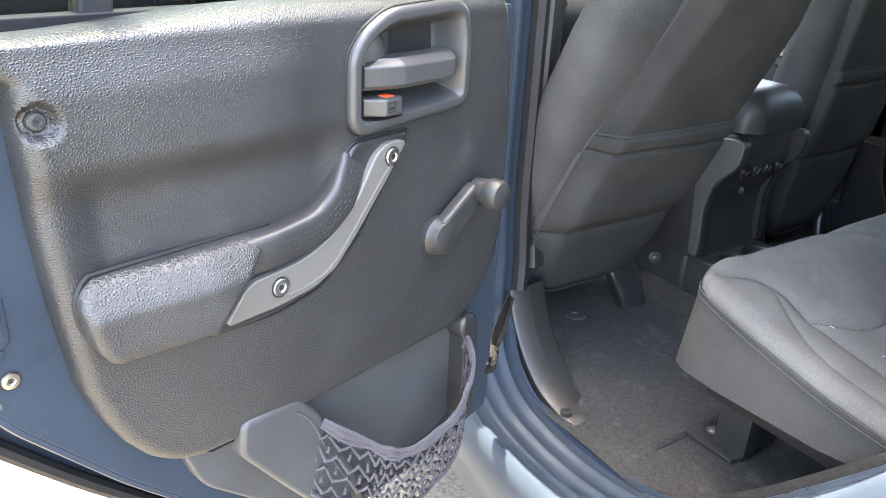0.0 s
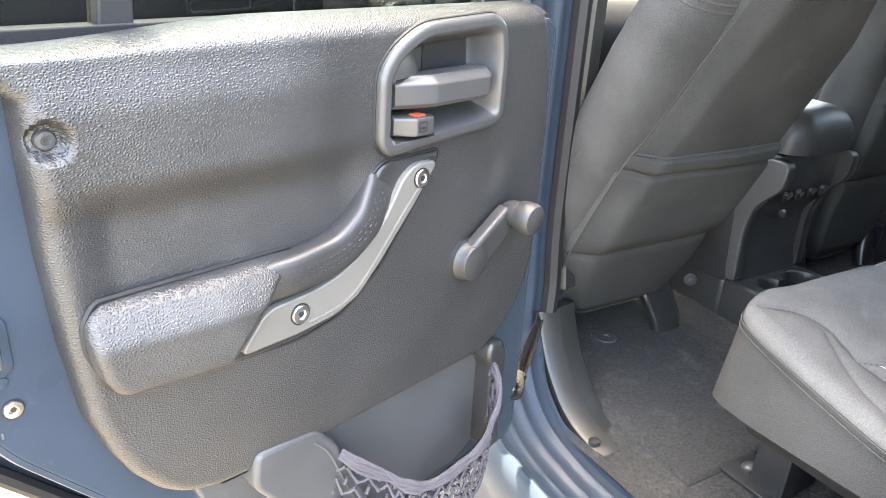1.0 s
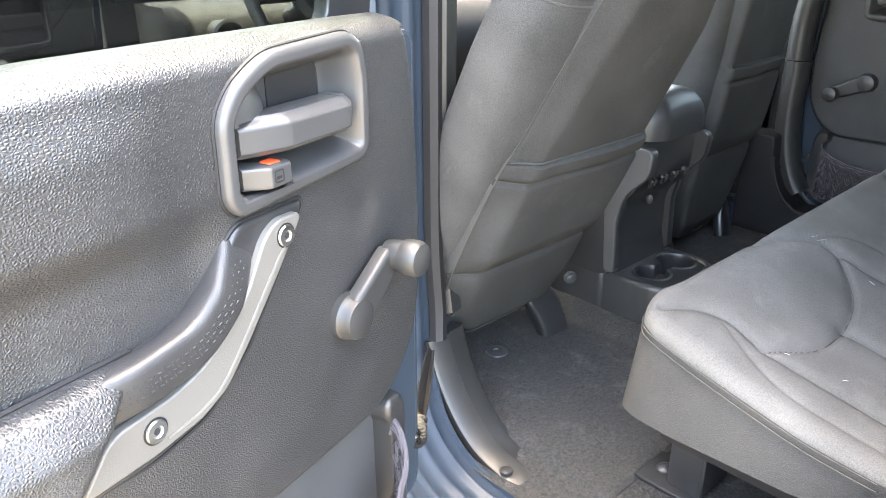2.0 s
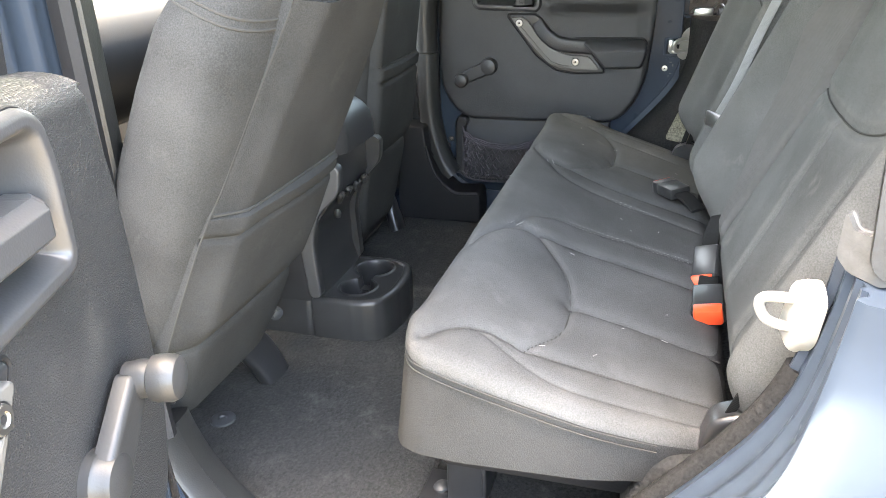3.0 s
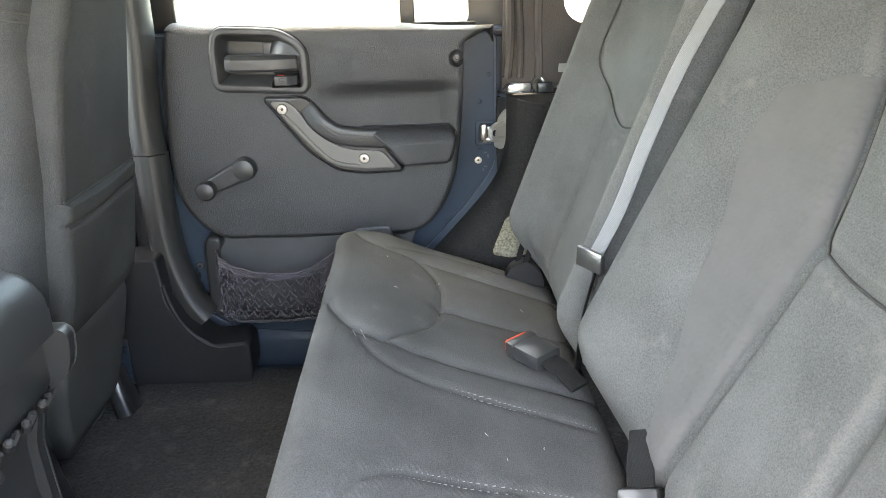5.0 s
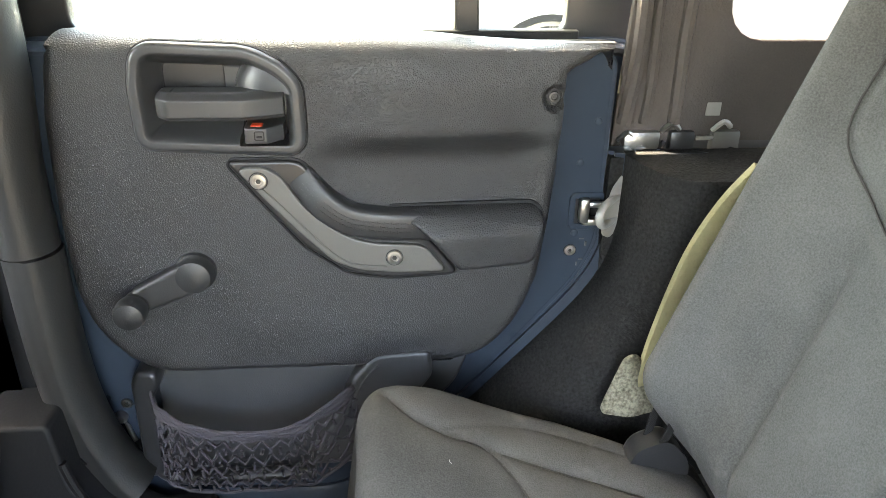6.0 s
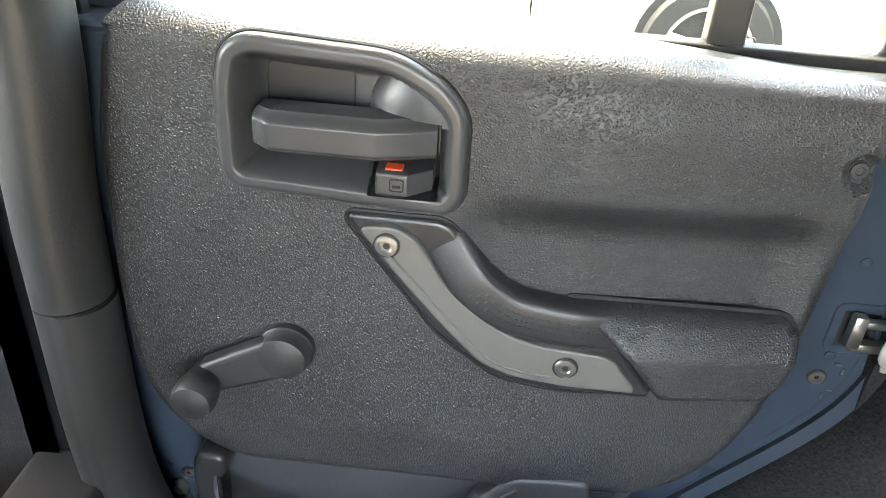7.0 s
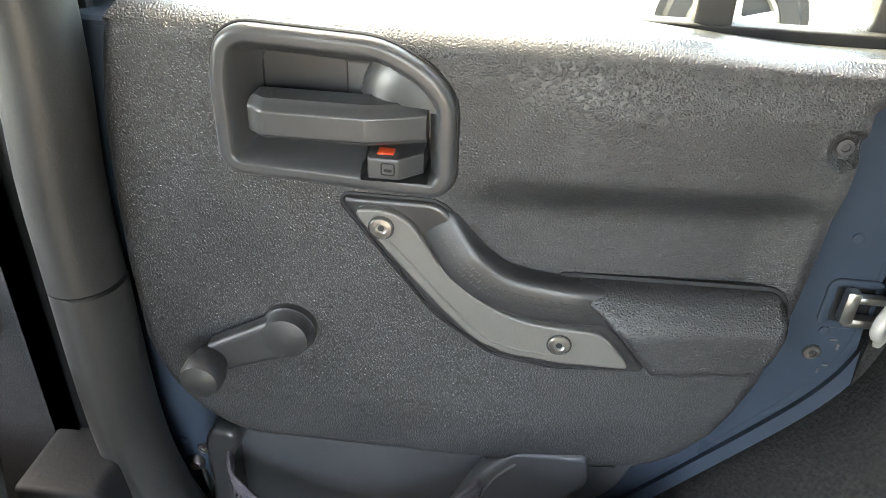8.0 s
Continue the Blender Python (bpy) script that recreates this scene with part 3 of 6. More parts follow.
    for k in range(int(dist[-1] / 0.0044) - 4):
        g = 0.010 + 0.0044 * k
        c = np.array([np.interp(g, dist, spine[:, i]) for i in (0, 1)])
        w = np.array([np.interp(g, dist, way[:, i]) for i in (0, 1)])
        lift = np.interp(g, dist, rise)
        for j in range(5):
            q = -0.011 + 0.0055 * j
            mid = c + np.array((-w[1], w[0])) * q
            turn_ = (0.15 if (k + j) % 2 else 1.45)
            e = np.array((w[0] * math.cos(turn_) - w[1] * math.sin(turn_), w[0] * math.sin(turn_) + w[1] * math.cos(turn_))) * 0.0016
            hh = lift + 0.0150 * (1 - (abs(q) / 0.0155) ** 3.3) ** 0.45 + 0.0001
            ticks.append(tube([put(*(mid - e), hh), put(*(mid + e), hh)], 0.0006, 4))
    tagged(part("grip_tread", merged(*ticks), GRIP, gbar, "raised tread of short black bars"), kind="stuff")
    plate = rounded([(0.274, 1.062), (0.307, 1.064), (0.325, 1.053), (0.351, 1.012), (0.382, 0.984), (0.410, 0.968), (0.438, 0.961), (0.490, 0.958), (0.501, 0.953), (0.528, 0.9205), (0.463, 0.920), (0.415, 0.925), (0.385, 0.937), (0.353, 0.969), (0.307, 1.021)], 0.009, 5)
    sil = part("handle_plate", slab(plate, 0.010, 0.0345, 0.0022, put), SILVER, grip, "grey silver plate of the pull handle")
    ridge = smooth_line([(0.290, 1.048), (0.313, 1.027), (0.359, 0.975), (0.390, 0.944), (0.417, 0.933), (0.450, 0.929)], 6)
    part("plate_ridge", tube(np.stack([np.full(len(ridge), s * (DOOR_X - 0.0338)), -ridge[:, 0], ridge[:, 1]], 1), 0.0018, 6), SILVER, sil)
    screw(sil, s, 0.300, 1.047, 0.0345, 0.0100)
    screw(sil, s, 0.460, 0.942, 0.0345, 0.0100)

    for nm, loop, hh in (("bezel_gap", bez, 0.0245), ("handle_gap", offset_loop(body, -0.0015), 0.0235)):
        part(nm, tube(np.stack(put(loop[:, 0], loop[:, 1], np.maximum(height(loop[:, 0], loop[:, 1], np.ones(len(loop))), 0.0) if nm == "handle_gap" else np.full(len(loop), hh)), -1), 0.0020, 6, closed=True), RUBBER, door)

    # armrest behind the handle
    za = [0.926, 0.930, 0.944, 0.966, 0.982, 0.992, 1.000, 1.004]
    alo = table(za, [0.542, 0.538, 0.527, 0.508, 0.490, 0.470, 0.446, 0.452], 0.004)
    ahi = table(za, [0.630, 0.638, 0.646, 0.651, 0.652, 0.650, 0.644, 0.634], 0.004)

    def arm(A, B, edge):
        top = np.clip((B - 0.972) / 0.032, 0, 1) ** 1.3
        return 0.052 - 0.024 * top - rolled(edge, 0.009) - 0.016 * smoothstep(0.52, 0.655, A) - 0.010 * (1 - smoothstep(0.44, 0.50, A))

    rim = rounded([(0.540, 0.928), (0.636, 0.926), (0.651, 0.966), (0.651, 0.990), (0.641, 1.004), (0.452, 1.004), (0.470, 0.990), (0.508, 0.966)], 0.006)
    part("armrest_gap", tube(np.stack(put(rim[:, 0], rim[:, 1], height(rim[:, 0], rim[:, 1], np.ones(len(rim))) + 0.0008), -1), 0.0030, 6, closed=True), RUBBER, door)
    part("armrest", sheet(ends_fine(0.926, 1.004, 40), alo, ahi, 60, arm, -0.012, put), VINYL, door, "black grained armrest")

    # window crank
    ax = (-s, 0, 0)
    hub, knob = ((0.211, 0.925), (0.136, 0.889)) if s > 0 else ((0.211, 0.925), (0.142, 0.972))
    d0 = DOOR_X - 0.022
    crank = part("crank_hub", lathe([(0.024, -0.02), (0.0255, 0.004), (0.0255, 0.010), (0.0235, 0.012), (0.0225, 0.020), (0.021, 0.024), (0.014, 0.0265), (0, 0.0275)], (s * d0, -hub[0], hub[1]), ax, 32), CRANK, door, "black plastic window crank")
    dirv = np.array(knob) - hub
    ln_ = np.linalg.norm(dirv)
    dirv = dirv / ln_
    side = np.array([-dirv[1], dirv[0]])
    arm_loop = [np.array(hub) + side * 0.0215, np.array(hub) - side * 0.0215, np.array(knob) - side * 0.0165, np.array(knob) + side * 0.0165]
    part("crank_arm", slab(rounded(arm_loop, 0.008), 0.030, 0.046, 0.006, put), CRANK, crank)
    part("crank_knob", lathe([(0.014, 0.010), (0.0165, 0.024), (0.0155, 0.031), (0.019, 0.033), (0.0200, 0.038), (0.0200, 0.049), (0.0175, 0.0545), (0.010, 0.0575), (0, 0.0585)], (s * d0, -knob[0], knob[1]), ax, 28), CRANK, crank)

    # latch, bolts and key slot in the shell's rear edge
    pocket = rounded([(0.694, 0.950), (0.744, 0.950), (0.744, 1.004), (0.694, 1.004)], 0.010)
    lat = part("latch_plate", slab(pocket, -0.03, -0.0195, 0.002, put, hole=offset_loop(pocket, 0.009)), PAINT, door)
    part("latch_pit", slab(offset_loop(pocket, 0.008), -0.03, -0.0212, 0.001, put), RUBBER, lat)
    part("latch_jaw", merged(block((0.012, 0.036, 0.010), (s * (DOOR_X + 0.012), -0.728, 0.966), 0.003), block((0.012, 0.013, 0.034), (s * (DOOR_X + 0.011), -0.712, 0.982), 0.003), block((0.010, 0.030, 0.008), (s * (DOOR_X + 0.012), -0.730, 0.990), 0.003)), STEEL, lat, "bright steel latch jaw")
    screw(shell, s, 0.701, 0.919, -0.022, 0.008, "child_lock")
    for u, z in ((0.704, 1.045), (0.722, 1.10), (0.050, 0.70), (0.705, 0.945)):
        part("body_plug", lathe([(0.005, -0.002), (0.005, 0.0012), (0.003, 0.002), (0, 0.002)], (s * (DOOR_X + 0.022), -u, z), ax, 12), PAINT, shell)
    screw(shell, s, 0.075, 0.690, -0.022, 0.008)
    for u, z, w, q in ((0.716, 0.936, 0.007, 0.002), (0.722, 0.928, 0.003, 0.007), (0.717, 0.905, 0.006, 0.002), (0.712, 0.898, 0.002, 0.006)):
        part("stamped_mark", block((0.001, w, q), (s * (DOOR_X + 0.0215), -u, z), 0.0003), GREY_PLASTIC, shell)

    # window: dark frame, bar and two panes, leaning in towards the roof
    def win(a, b, h):
        return (s * (0.862 - 0.10 * (b - 1.2) - h), -a, b)

    frame_loop = rounded([(-0.004, 1.165), (0.790, 1.165), (0.770, 1.50), (0.69, 1.67), (0.040, 1.69), (0.0, 1.62)], 0.03, 6)
    inner = rounded([(0.075, 1.190), (0.686, 1.190), (0.672, 1.49), (0.60, 1.635), (0.112, 1.645), (0.090, 1.60)], 0.03, 6)
    wf = part("window_frame", slab(frame_loop, -0.016, 0.004, 0.003, win, hole=inner), PLASTIC, door, "dark window frame")
    part("window_bar", slab(rounded([(0.542, 1.190), (0.573, 1.190), (0.557, 1.64), (0.529, 1.64)], 0.003), -0.008, 0.012, 0.003, win), PLASTIC, wf)
    part("glass_run", slab(rounded([(0.070, 1.180), (0.700, 1.180), (0.700, 1.2035), (0.070, 1.2035)], 0.002), -0.004, 0.014, 0.002, win), RUBBER, wf)
    for loop, nm in (([(0.070, 1.195), (0.545, 1.195), (0.529, 1.64), (0.10, 1.645)], "window_pane"), ([(0.571, 1.195), (0.690, 1.195), (0.672, 1.49), (0.60, 1.62), (0.557, 1.63)], "quarter_pane")):
        part(nm, slab(rounded(loop, 0.004), -0.004, 0.0, 0.0005, win, steps=1), TINT if s > 0 else PRIVACY, wf)
    return door


def net_pocket(s, parent):
    """Elastic cord net that sags between the post and the lug."""
    top = smooth_line([(0.128, 0.735), (0.150, 0.700), (0.190, 0.672), (0.250, 0.655), (0.310, 0.662), (0.350, 0.690), (0.400, 0.735)], 8)
    low = smooth_line([(0.125, 0.585), (0.155, 0.560), (0.200, 0.545), (0.250, 0.540), (0.310, 0.548), (0.350, 0.565), (0.420, 0.640)], 8)
    if s > 0:
        for line in (top, low):
            line[:, 1] += 0.042 * np.sin(np.linspace(0, np.pi, len(line)))
    n, rows = 15, 9
    ts = np.linspace(0, 1, len(top))

    def at(a, b):
        i = np.clip(a, 0, 1)
        t = np.array([np.interp(i, ts, top[:, k]) for k in (0, 1)])
        l = np.array([np.interp(i, ts, low[:, k]) for k in (0, 1)])
        p = t + (l - t) * b
        bulge = 0.020 + 0.050 * math.sin(math.pi * i) ** 0.7 * (0.75 + 0.25 * math.cos(b * 2.2))
        w = 0.004 * noise.noise(Vector((a * 9, b * 5, s)))
        return np.array((s * (DOOR_X - bulge + w), -(p[0] + 0.004 * noise.noise(Vector((b * 7, a * 11, 3)))), p[1] + 0.004 * noise.noise(Vector((a * 12, 4, b * 8)))))

    cords = []
    level = np.concatenate([[0], np.cumsum([0.6 if r % 2 == 0 else 0.9 for r in range(rows)])])
    level = level / level[-1]
    for r in range(rows):
        shift = 0.5 * (((r + 1) // 2) % 2)
        for k in range(n + 1):
            a0 = (k + shift) / n
            for d in ((-0.5, 0.5) if r % 2 else (0.0,)):
                a1 = a0 + d / n
                if 0 <= a0 <= 1 and 0 <= a1 <= 1:
                    p, q = at(a0, level[r]), at(a1, level[r + 1])
                    mid = (p + q) / 2 + np.array((0, 0, -0.0015))
                    cords.append(tube([p, p + (q - p) * 0.15, mid, q - (q - p) * 0.15, q], [0.0030, 0.0021, 0.0019, 0.0021, 0.0030], 6, caps=False))
    part("net", merged(*cords), NET, parent, "grey elastic cord net")
    hem = []
    for k in range(6):
        path = [at(t, -0.050 + 0.018 * k + 0.014 * math.sin(t * 31 + 2.1 * k)) + np.array((-s * 0.003, 0, 0)) for t in np.linspace(0, 1, 70)]
        hem.append(tube(path, 0.0030, 6))
    part("net_hem", merged(*hem), NET, parent)
    foot = [at(t, 1.0) for t in np.linspace(0, 1, 30)]
    part("net_foot", tube(foot, 0.003, 6), NET, parent)


rear_door(1, "closed blue rear car door with black vinyl trim", None)
OPEN = Matrix.Translation((-0.980, -0.073, 0.005)) @ Matrix.Rotation(radians(-73.45), 4, "Z") @ Matrix.Translation((0.975, 0.069, 0))
BASE_L = Matrix.Translation((-0.86, -0.02, 0.50))
rear_door(-1, "open blue rear car door with black vinyl trim", BASE_L.inverted() @ OPEN @ BASE_L)

# ---- ground ----
def ground_sheet():
    xs = np.unique(np.concatenate([np.linspace(-3, 5, 60), [-1500, -300, -80, -30, -12, -6, 8, 14, 30, 80, 300, 1500]]))
    ys = np.unique(np.concatenate([np.linspace(-4, 4, 60), [-1500, -300, -80, -30, -12, -6, 6, 12, 30, 80, 300, 1500]]))
    G = np.array([[(x, y, GROUND + 0.004 * noise.noise(Vector((x * 2, y * 2, 0)))) for x in xs] for y in ys])
    return from_grid(G)[0]


GROUND = -0.06
solid("ground", ground_sheet(), CONCRETE, "pale sunlit exposed aggregate concrete", "ground", kind="structure")

# ---- body openings ----
def opening_path(s):
    """Round the rear door opening in (y, z): down the front pillar, along the sill, up over the wheel arch. On the right the door covers the flange."""
    if s > 0:
        key = [(-0.026, 1.66), (-0.026, 1.30), (-0.026, 1.00), (-0.028, 0.80), (-0.045, 0.69), (-0.085, 0.60), (-0.150, 0.552), (-0.26, 0.538), (-0.36, 0.538), (-0.42, 0.572), (-0.50, 0.648), (-0.61, 0.768), (-0.70, 0.874), (-0.730, 0.940), (-0.734, 1.0), (-0.734, 1.06)]
        return smooth_line(key, 7)
    key = [(-0.030, 1.66), (-0.030, 1.30), (-0.030, 1.00), (-0.032, 0.80), (-0.050, 0.66), (-0.092, 0.555), (-0.165, 0.478), (-0.26, 0.452), (-0.38, 0.450), (-0.49, 0.472), (-0.57, 0.520), (-0.65, 0.598), (-0.705, 0.660), (-0.757, 0.722), (-0.800, 0.776), (-0.835, 0.826), (-0.860, 0.876), (-0.876, 0.93), (-0.886, 0.98), (-0.892, 1.024)]
    return smooth_line(key, 7)


BLUE_PROFILE = [(0.800, -0.200), (0.852, -0.160), (0.860, -0.030), (0.856, 0.004), (0.846, 0.011), (0.836, 0.007), (0.827, -0.001), (0.815, -0.002), (0.811, 0.003), (0.803, 0.003), (0.799, -0.002), (0.780, -0.002), (0.776, 0.003), (0.768, 0.003), (0.764, -0.002), (0.746, -0.001), (0.742, 0.004), (0.736, 0.005), (0.732, 0.000), (0.716, 0.001), (0.714, 0.009), (0.709, 0.009), (0.706, -0.015), (0.640, -0.030), (0.640, -0.120)]
SEAL_PROFILE = [(0.722, 0.008), (0.722, 0.024), (0.713, 0.033), (0.702, 0.030), (0.698, 0.018), (0.702, 0.006)]
TRIM_PROFILE = [(0.700, -0.010), (0.700, 0.012), (0.695, 0.016), (0.656, 0.017), (0.651, 0.011), (0.622, 0.008), (0.606, 0.000), (0.602, -0.010), (0.602, -0.060), (0.690, -0.030)]


def body_side(s):
    frame_ob = thing("body_side", (s * 0.75, -0.4, 0.30), "blue grey painted steel door opening and sill", "car body", "body sides", kind="structure")
    path = opening_path(s)
    come = 0.040 * smoothstep(0.50, 0.72, path[:, 1]) * (path[:, 0] > -0.25) if s < 0 else None
    front, tuck, deep = path[:, 0] > -0.25, None, None
    if s < 0:
        # the pillar grows slim above the door's shoulder, the quarter draws in
        tuck = np.where(front, 0.72 * smoothstep(0.95, 1.15, path[:, 1]), 0.38 * smoothstep(0.80, 1.0, path[:, 1]) * (path[:, 0] < -0.5))
        deep = np.where(front, 0.20 - 0.145 * smoothstep(0.85, 1.05, path[:, 1]), 0.20)
    blue = BLUE_PROFILE if s < 0 else [(0.785, -0.135), (0.798, -0.115), (0.806, -0.035), (0.802, -0.014), (0.790, -0.012), (0.782, -0.030), (0.780, -0.05), (0.780, -0.12)]
    part("door_opening", sweep(path, blue, s, come, tuck, deep), PAINT, frame_ob, "blue painted door opening with pressed ridges", sharp=55)
    seal = SEAL_PROFILE if s < 0 else [(0.834, -0.016), (0.835, 0.002), (0.829, 0.007), (0.821, 0.005), (0.817, -0.004), (0.818, -0.016)]
    part("opening_seal", sweep(path[: len(path) if s > 0 else 30], seal, s, None if s > 0 else come[:30]), RUBBER, frame_ob, "dark rubber door seal")
    if s > 0:
        k = int(np.argmin(np.hypot(path[:, 0] + 0.42, path[:, 1] - 0.572)))
        flange = [(0.822, -0.040), (0.816, -0.008), (0.808, -0.003), (0.800, -0.006), (0.796, -0.016), (0.794, -0.040)]
        part("opening_flange", sweep(path[k:], flange, s), PAINT, frame_ob, "blue painted flange of the door opening")
    # lower rocker and quarter panel
    rocker = sheet(np.linspace(0.30, 0.44, 10), lambda b: 0 * b - 1.25, lambda b: 0 * b + 0.62, 40, lambda A, B, e: 0.012 * np.sqrt(np.clip((B - 0.295) / 0.145, 0, 1)), -0.10, lambda a, b, h: (s * (0.785 + h), -0.3 + a * 0.8, b))
    part("rocker", rocker, PAINT, frame_ob)
    qz = [0.40, 0.60, 0.80, 0.93, 1.018, 1.022]
    qlo = table(qz, [-1.9, -1.9, -1.9, -1.9, -1.9, -1.9])
    qhi = table(qz, [-0.60, -0.78, -0.90, -0.935, -0.940, -0.945])
    quarter = sheet(ends_fine(0.40, 1.022, 24), qlo, qhi, 60, lambda A, B, e: 0.03 - rolled(e, 0.025) + 0.006 * np.sin((B - 0.4) * 4), -0.02, lambda a, b, h: (s * ((0.824 if s < 0 else 0.808) - (0.045 if s < 0 else 0.0) * smoothstep(0.80, 1.0, b) + h), a, b))
    part("quarter_panel", quarter, PAINT, frame_ob, "blue painted rear quarter panel")
    if s > 0:
        part("pillar_outer", block((0.078, 0.05, 1.14), (0.847, 0.036, 1.09), 0.006), PAINT, frame_ob)
    return frame_ob


body_side(-1)
body_side(1)
for s in (-1, 1):
    solid("front_sill", block((0.13, 1.02, 0.16), (s * 0.735, 0.52, 0.46), 0.015), PAINT, "blue painted front door sill", "sill", "front sills", kind="structure")


def pillar_trims(s):
    """Inside plastic trim of the front pillar with its flared foot."""
    t = thing("pillar_trim", (s * 0.66, -0.02, 0.47), "dark grey plastic inner pillar trim with flared foot", "pillar trim", "pillar trims")
    path = opening_path(s)
    k = int(np.argmin(np.hypot(path[:, 0] + 0.275, path[:, 1] - 0.452))) + 1
    k0 = int(np.argmin(np.abs(path[:40, 1] - 0.64)))
    if s > 0:
        up = [(0.768, -0.012), (0.765, 0.020), (0.752, 0.028), (0.730, 0.027), (0.712, 0.014), (0.705, -0.004), (0.711, -0.024), (0.735, -0.036), (0.768, -0.038)]
        up = [tuple(p) for p in smooth_line(up, 4, closed=True)]
        path[:, 0] -= 0.010 * smoothstep(1.04, 1.20, path[:, 1])
    else:
        part("sill_trim", sweep(path[k0:k], TRIM_PROFILE, s), TRIM, t, "dark grey kick trim over the sill")
        up = [(0.657, -0.010), (0.656, 0.016), (0.647, 0.024), (0.622, 0.020), (0.607, 0.004), (0.598, -0.030), (0.604, -0.095), (0.650, -0.095)]
    kj = int(np.argmin(np.abs(path[:40, 1] - (0.92 if s > 0 else 0.90))))
    shade = TRIM
    part("upper_trim", sweep(path[: kj], up, s), shade, t)
    part("middle_trim", sweep(np.concatenate([[(path[kj, 0], path[kj - 1, 1] - 0.0015)], path[kj : k0 + (5 if s > 0 else -1)]]), [(x - (0.006 if s < 0 else 0.004) * (n > 0), n + (-0.005 if s < 0 else 0.004) * (n > 0)) for x, n in up], s), shade, t)
    if s < 0:
        part("trim_bolt", lathe([(0.011, -0.004), (0.011, 0.002), (0.007, 0.004), (0, 0.004)], (s * 0.690, -0.245, 0.474), (0, 0.1, 1), 16), PLASTIC, t)
        part("trim_bolt", lathe([(0.010, -0.004), (0.010, 0.002), (0.006, 0.004), (0, 0.004)], (s * 0.628, -0.050, 0.675), (s * -0.3, -1, 0), 16), PLASTIC, t)
    else:
        part("pillar_cover", block((0.030, 0.24, 1.06), (0.762, 0.105, 1.13), 0.006), RUBBER, t)
        # flared foot on the floor with its rolled edge
        foot = [(0.06, 0.466), (-0.194, 0.466), (-0.200, 0.490), (-0.198, 0.556), (-0.188, 0.566), (-0.120, 0.562), (-0.066, 0.606), (-0.038, 0.664), (-0.030, 0.76), (0.06, 0.76)]
        part("foot", slab(rounded(foot, 0.010), 0.0, 0.085, 0.006, lambda a, b, h: (0.745 - h, a, b)), RUBBER, t)
        edge = smooth_line([(0.664, -0.034, 0.70), (0.664, -0.044, 0.655), (0.664, -0.070, 0.600), (0.664, -0.120, 0.556), (0.664, -0.190, 0.558)], 6)
        part("foot_edge", tube(edge, 0.006, 8), RUBBER, t)
    return t


pillar_trims(-1)
pillar_trims(1)

# ---- carpeted floor, wheel housings and rear floor ----
def floor_sheet():
    xs, ys = np.linspace(-0.72, 0.72, 90), np.linspace(-0.80, 1.0, 110)
    X, Y = np.meshgrid(xs, ys)
    Z = 0.466 + 0.022 * smoothstep(0.22, 0.14, np.abs(X))
    Z = Z + 0.004 * np.array([[noise.noise(Vector((x * 9, y * 9, 0))) for x in xs] for y in ys])
    return from_grid(np.stack([X, Y, Z], -1))[0]


solid("floor", floor_sheet(), CARPET, "charcoal carpet on the car floor", "floor", kind="structure")
for s in (-1, 1):
    wh = thing("wheel_housing", (s * 0.66, -1.1, 0.47), "charcoal carpeted wheel housing", "wheel housing", "wheel housings", kind="structure")
    # carpet rolled over the wheel arch beside the seat
    path = opening_path(s)
    arch = path[int(np.argmin(np.hypot(path[:, 0] + (0.40 if s > 0 else 0.56), path[:, 1] - (0.50 if s > 0 else 0.58)))) :]
    if s < 0:
        arch = arch[arch[:, 1] < 0.90]
    if s < 0:
        prof = [(0.722, -0.02), (0.720, 0.006), (0.710, 0.014), (0.696, 0.010), (0.682, -0.006), (0.674, -0.030), (0.670, -0.06), (0.668, -0.30), (0.70, -0.30)]
    else:
        prof = [(0.800, -0.05), (0.798, -0.026), (0.785, -0.024), (0.74, -0.034), (0.700, -0.050), (0.684, -0.07), (0.678, -0.11), (0.678, -0.30), (0.80, -0.30)]
    part("arch_carpet", sweep(arch, prof, s), DARK_CARPET, wh, "charcoal carpet over the wheel arch", sharp=60)
    part("side_carpet", sheet(np.linspace(0.47, 0.99 if s < 0 else 1.055, 40), lambda b: 0 * b - 1.9, lambda b: 0 * b - (0.90 if s < 0 else 0.74), 40, lambda A, B, e: 0.01 * np.sin(A * 9 + B * 5), -0.03, lambda a, b, h: (s * ((0.745 if s < 0 else 0.775) - h), a, b)), DARK_CARPET, wh)
solid("cargo_floor", block((1.36, 1.15, 0.04), (0, -1.42, 0.60), 0.01), CARPET, "charcoal carpet cargo floor", "floor", kind="structure")
solid("wall_rear", block((1.55, 0.05, 0.75), (0, -1.95, 0.70), 0.01), PAINT, "blue painted tailgate", "tailgate", kind="structure")
solid("floor_pan", block((1.40, 3.2, 0.05), (0, -0.4, 0.415), 0.01), RUBBER, "dark underside of the car floor", "floor", kind="structure")

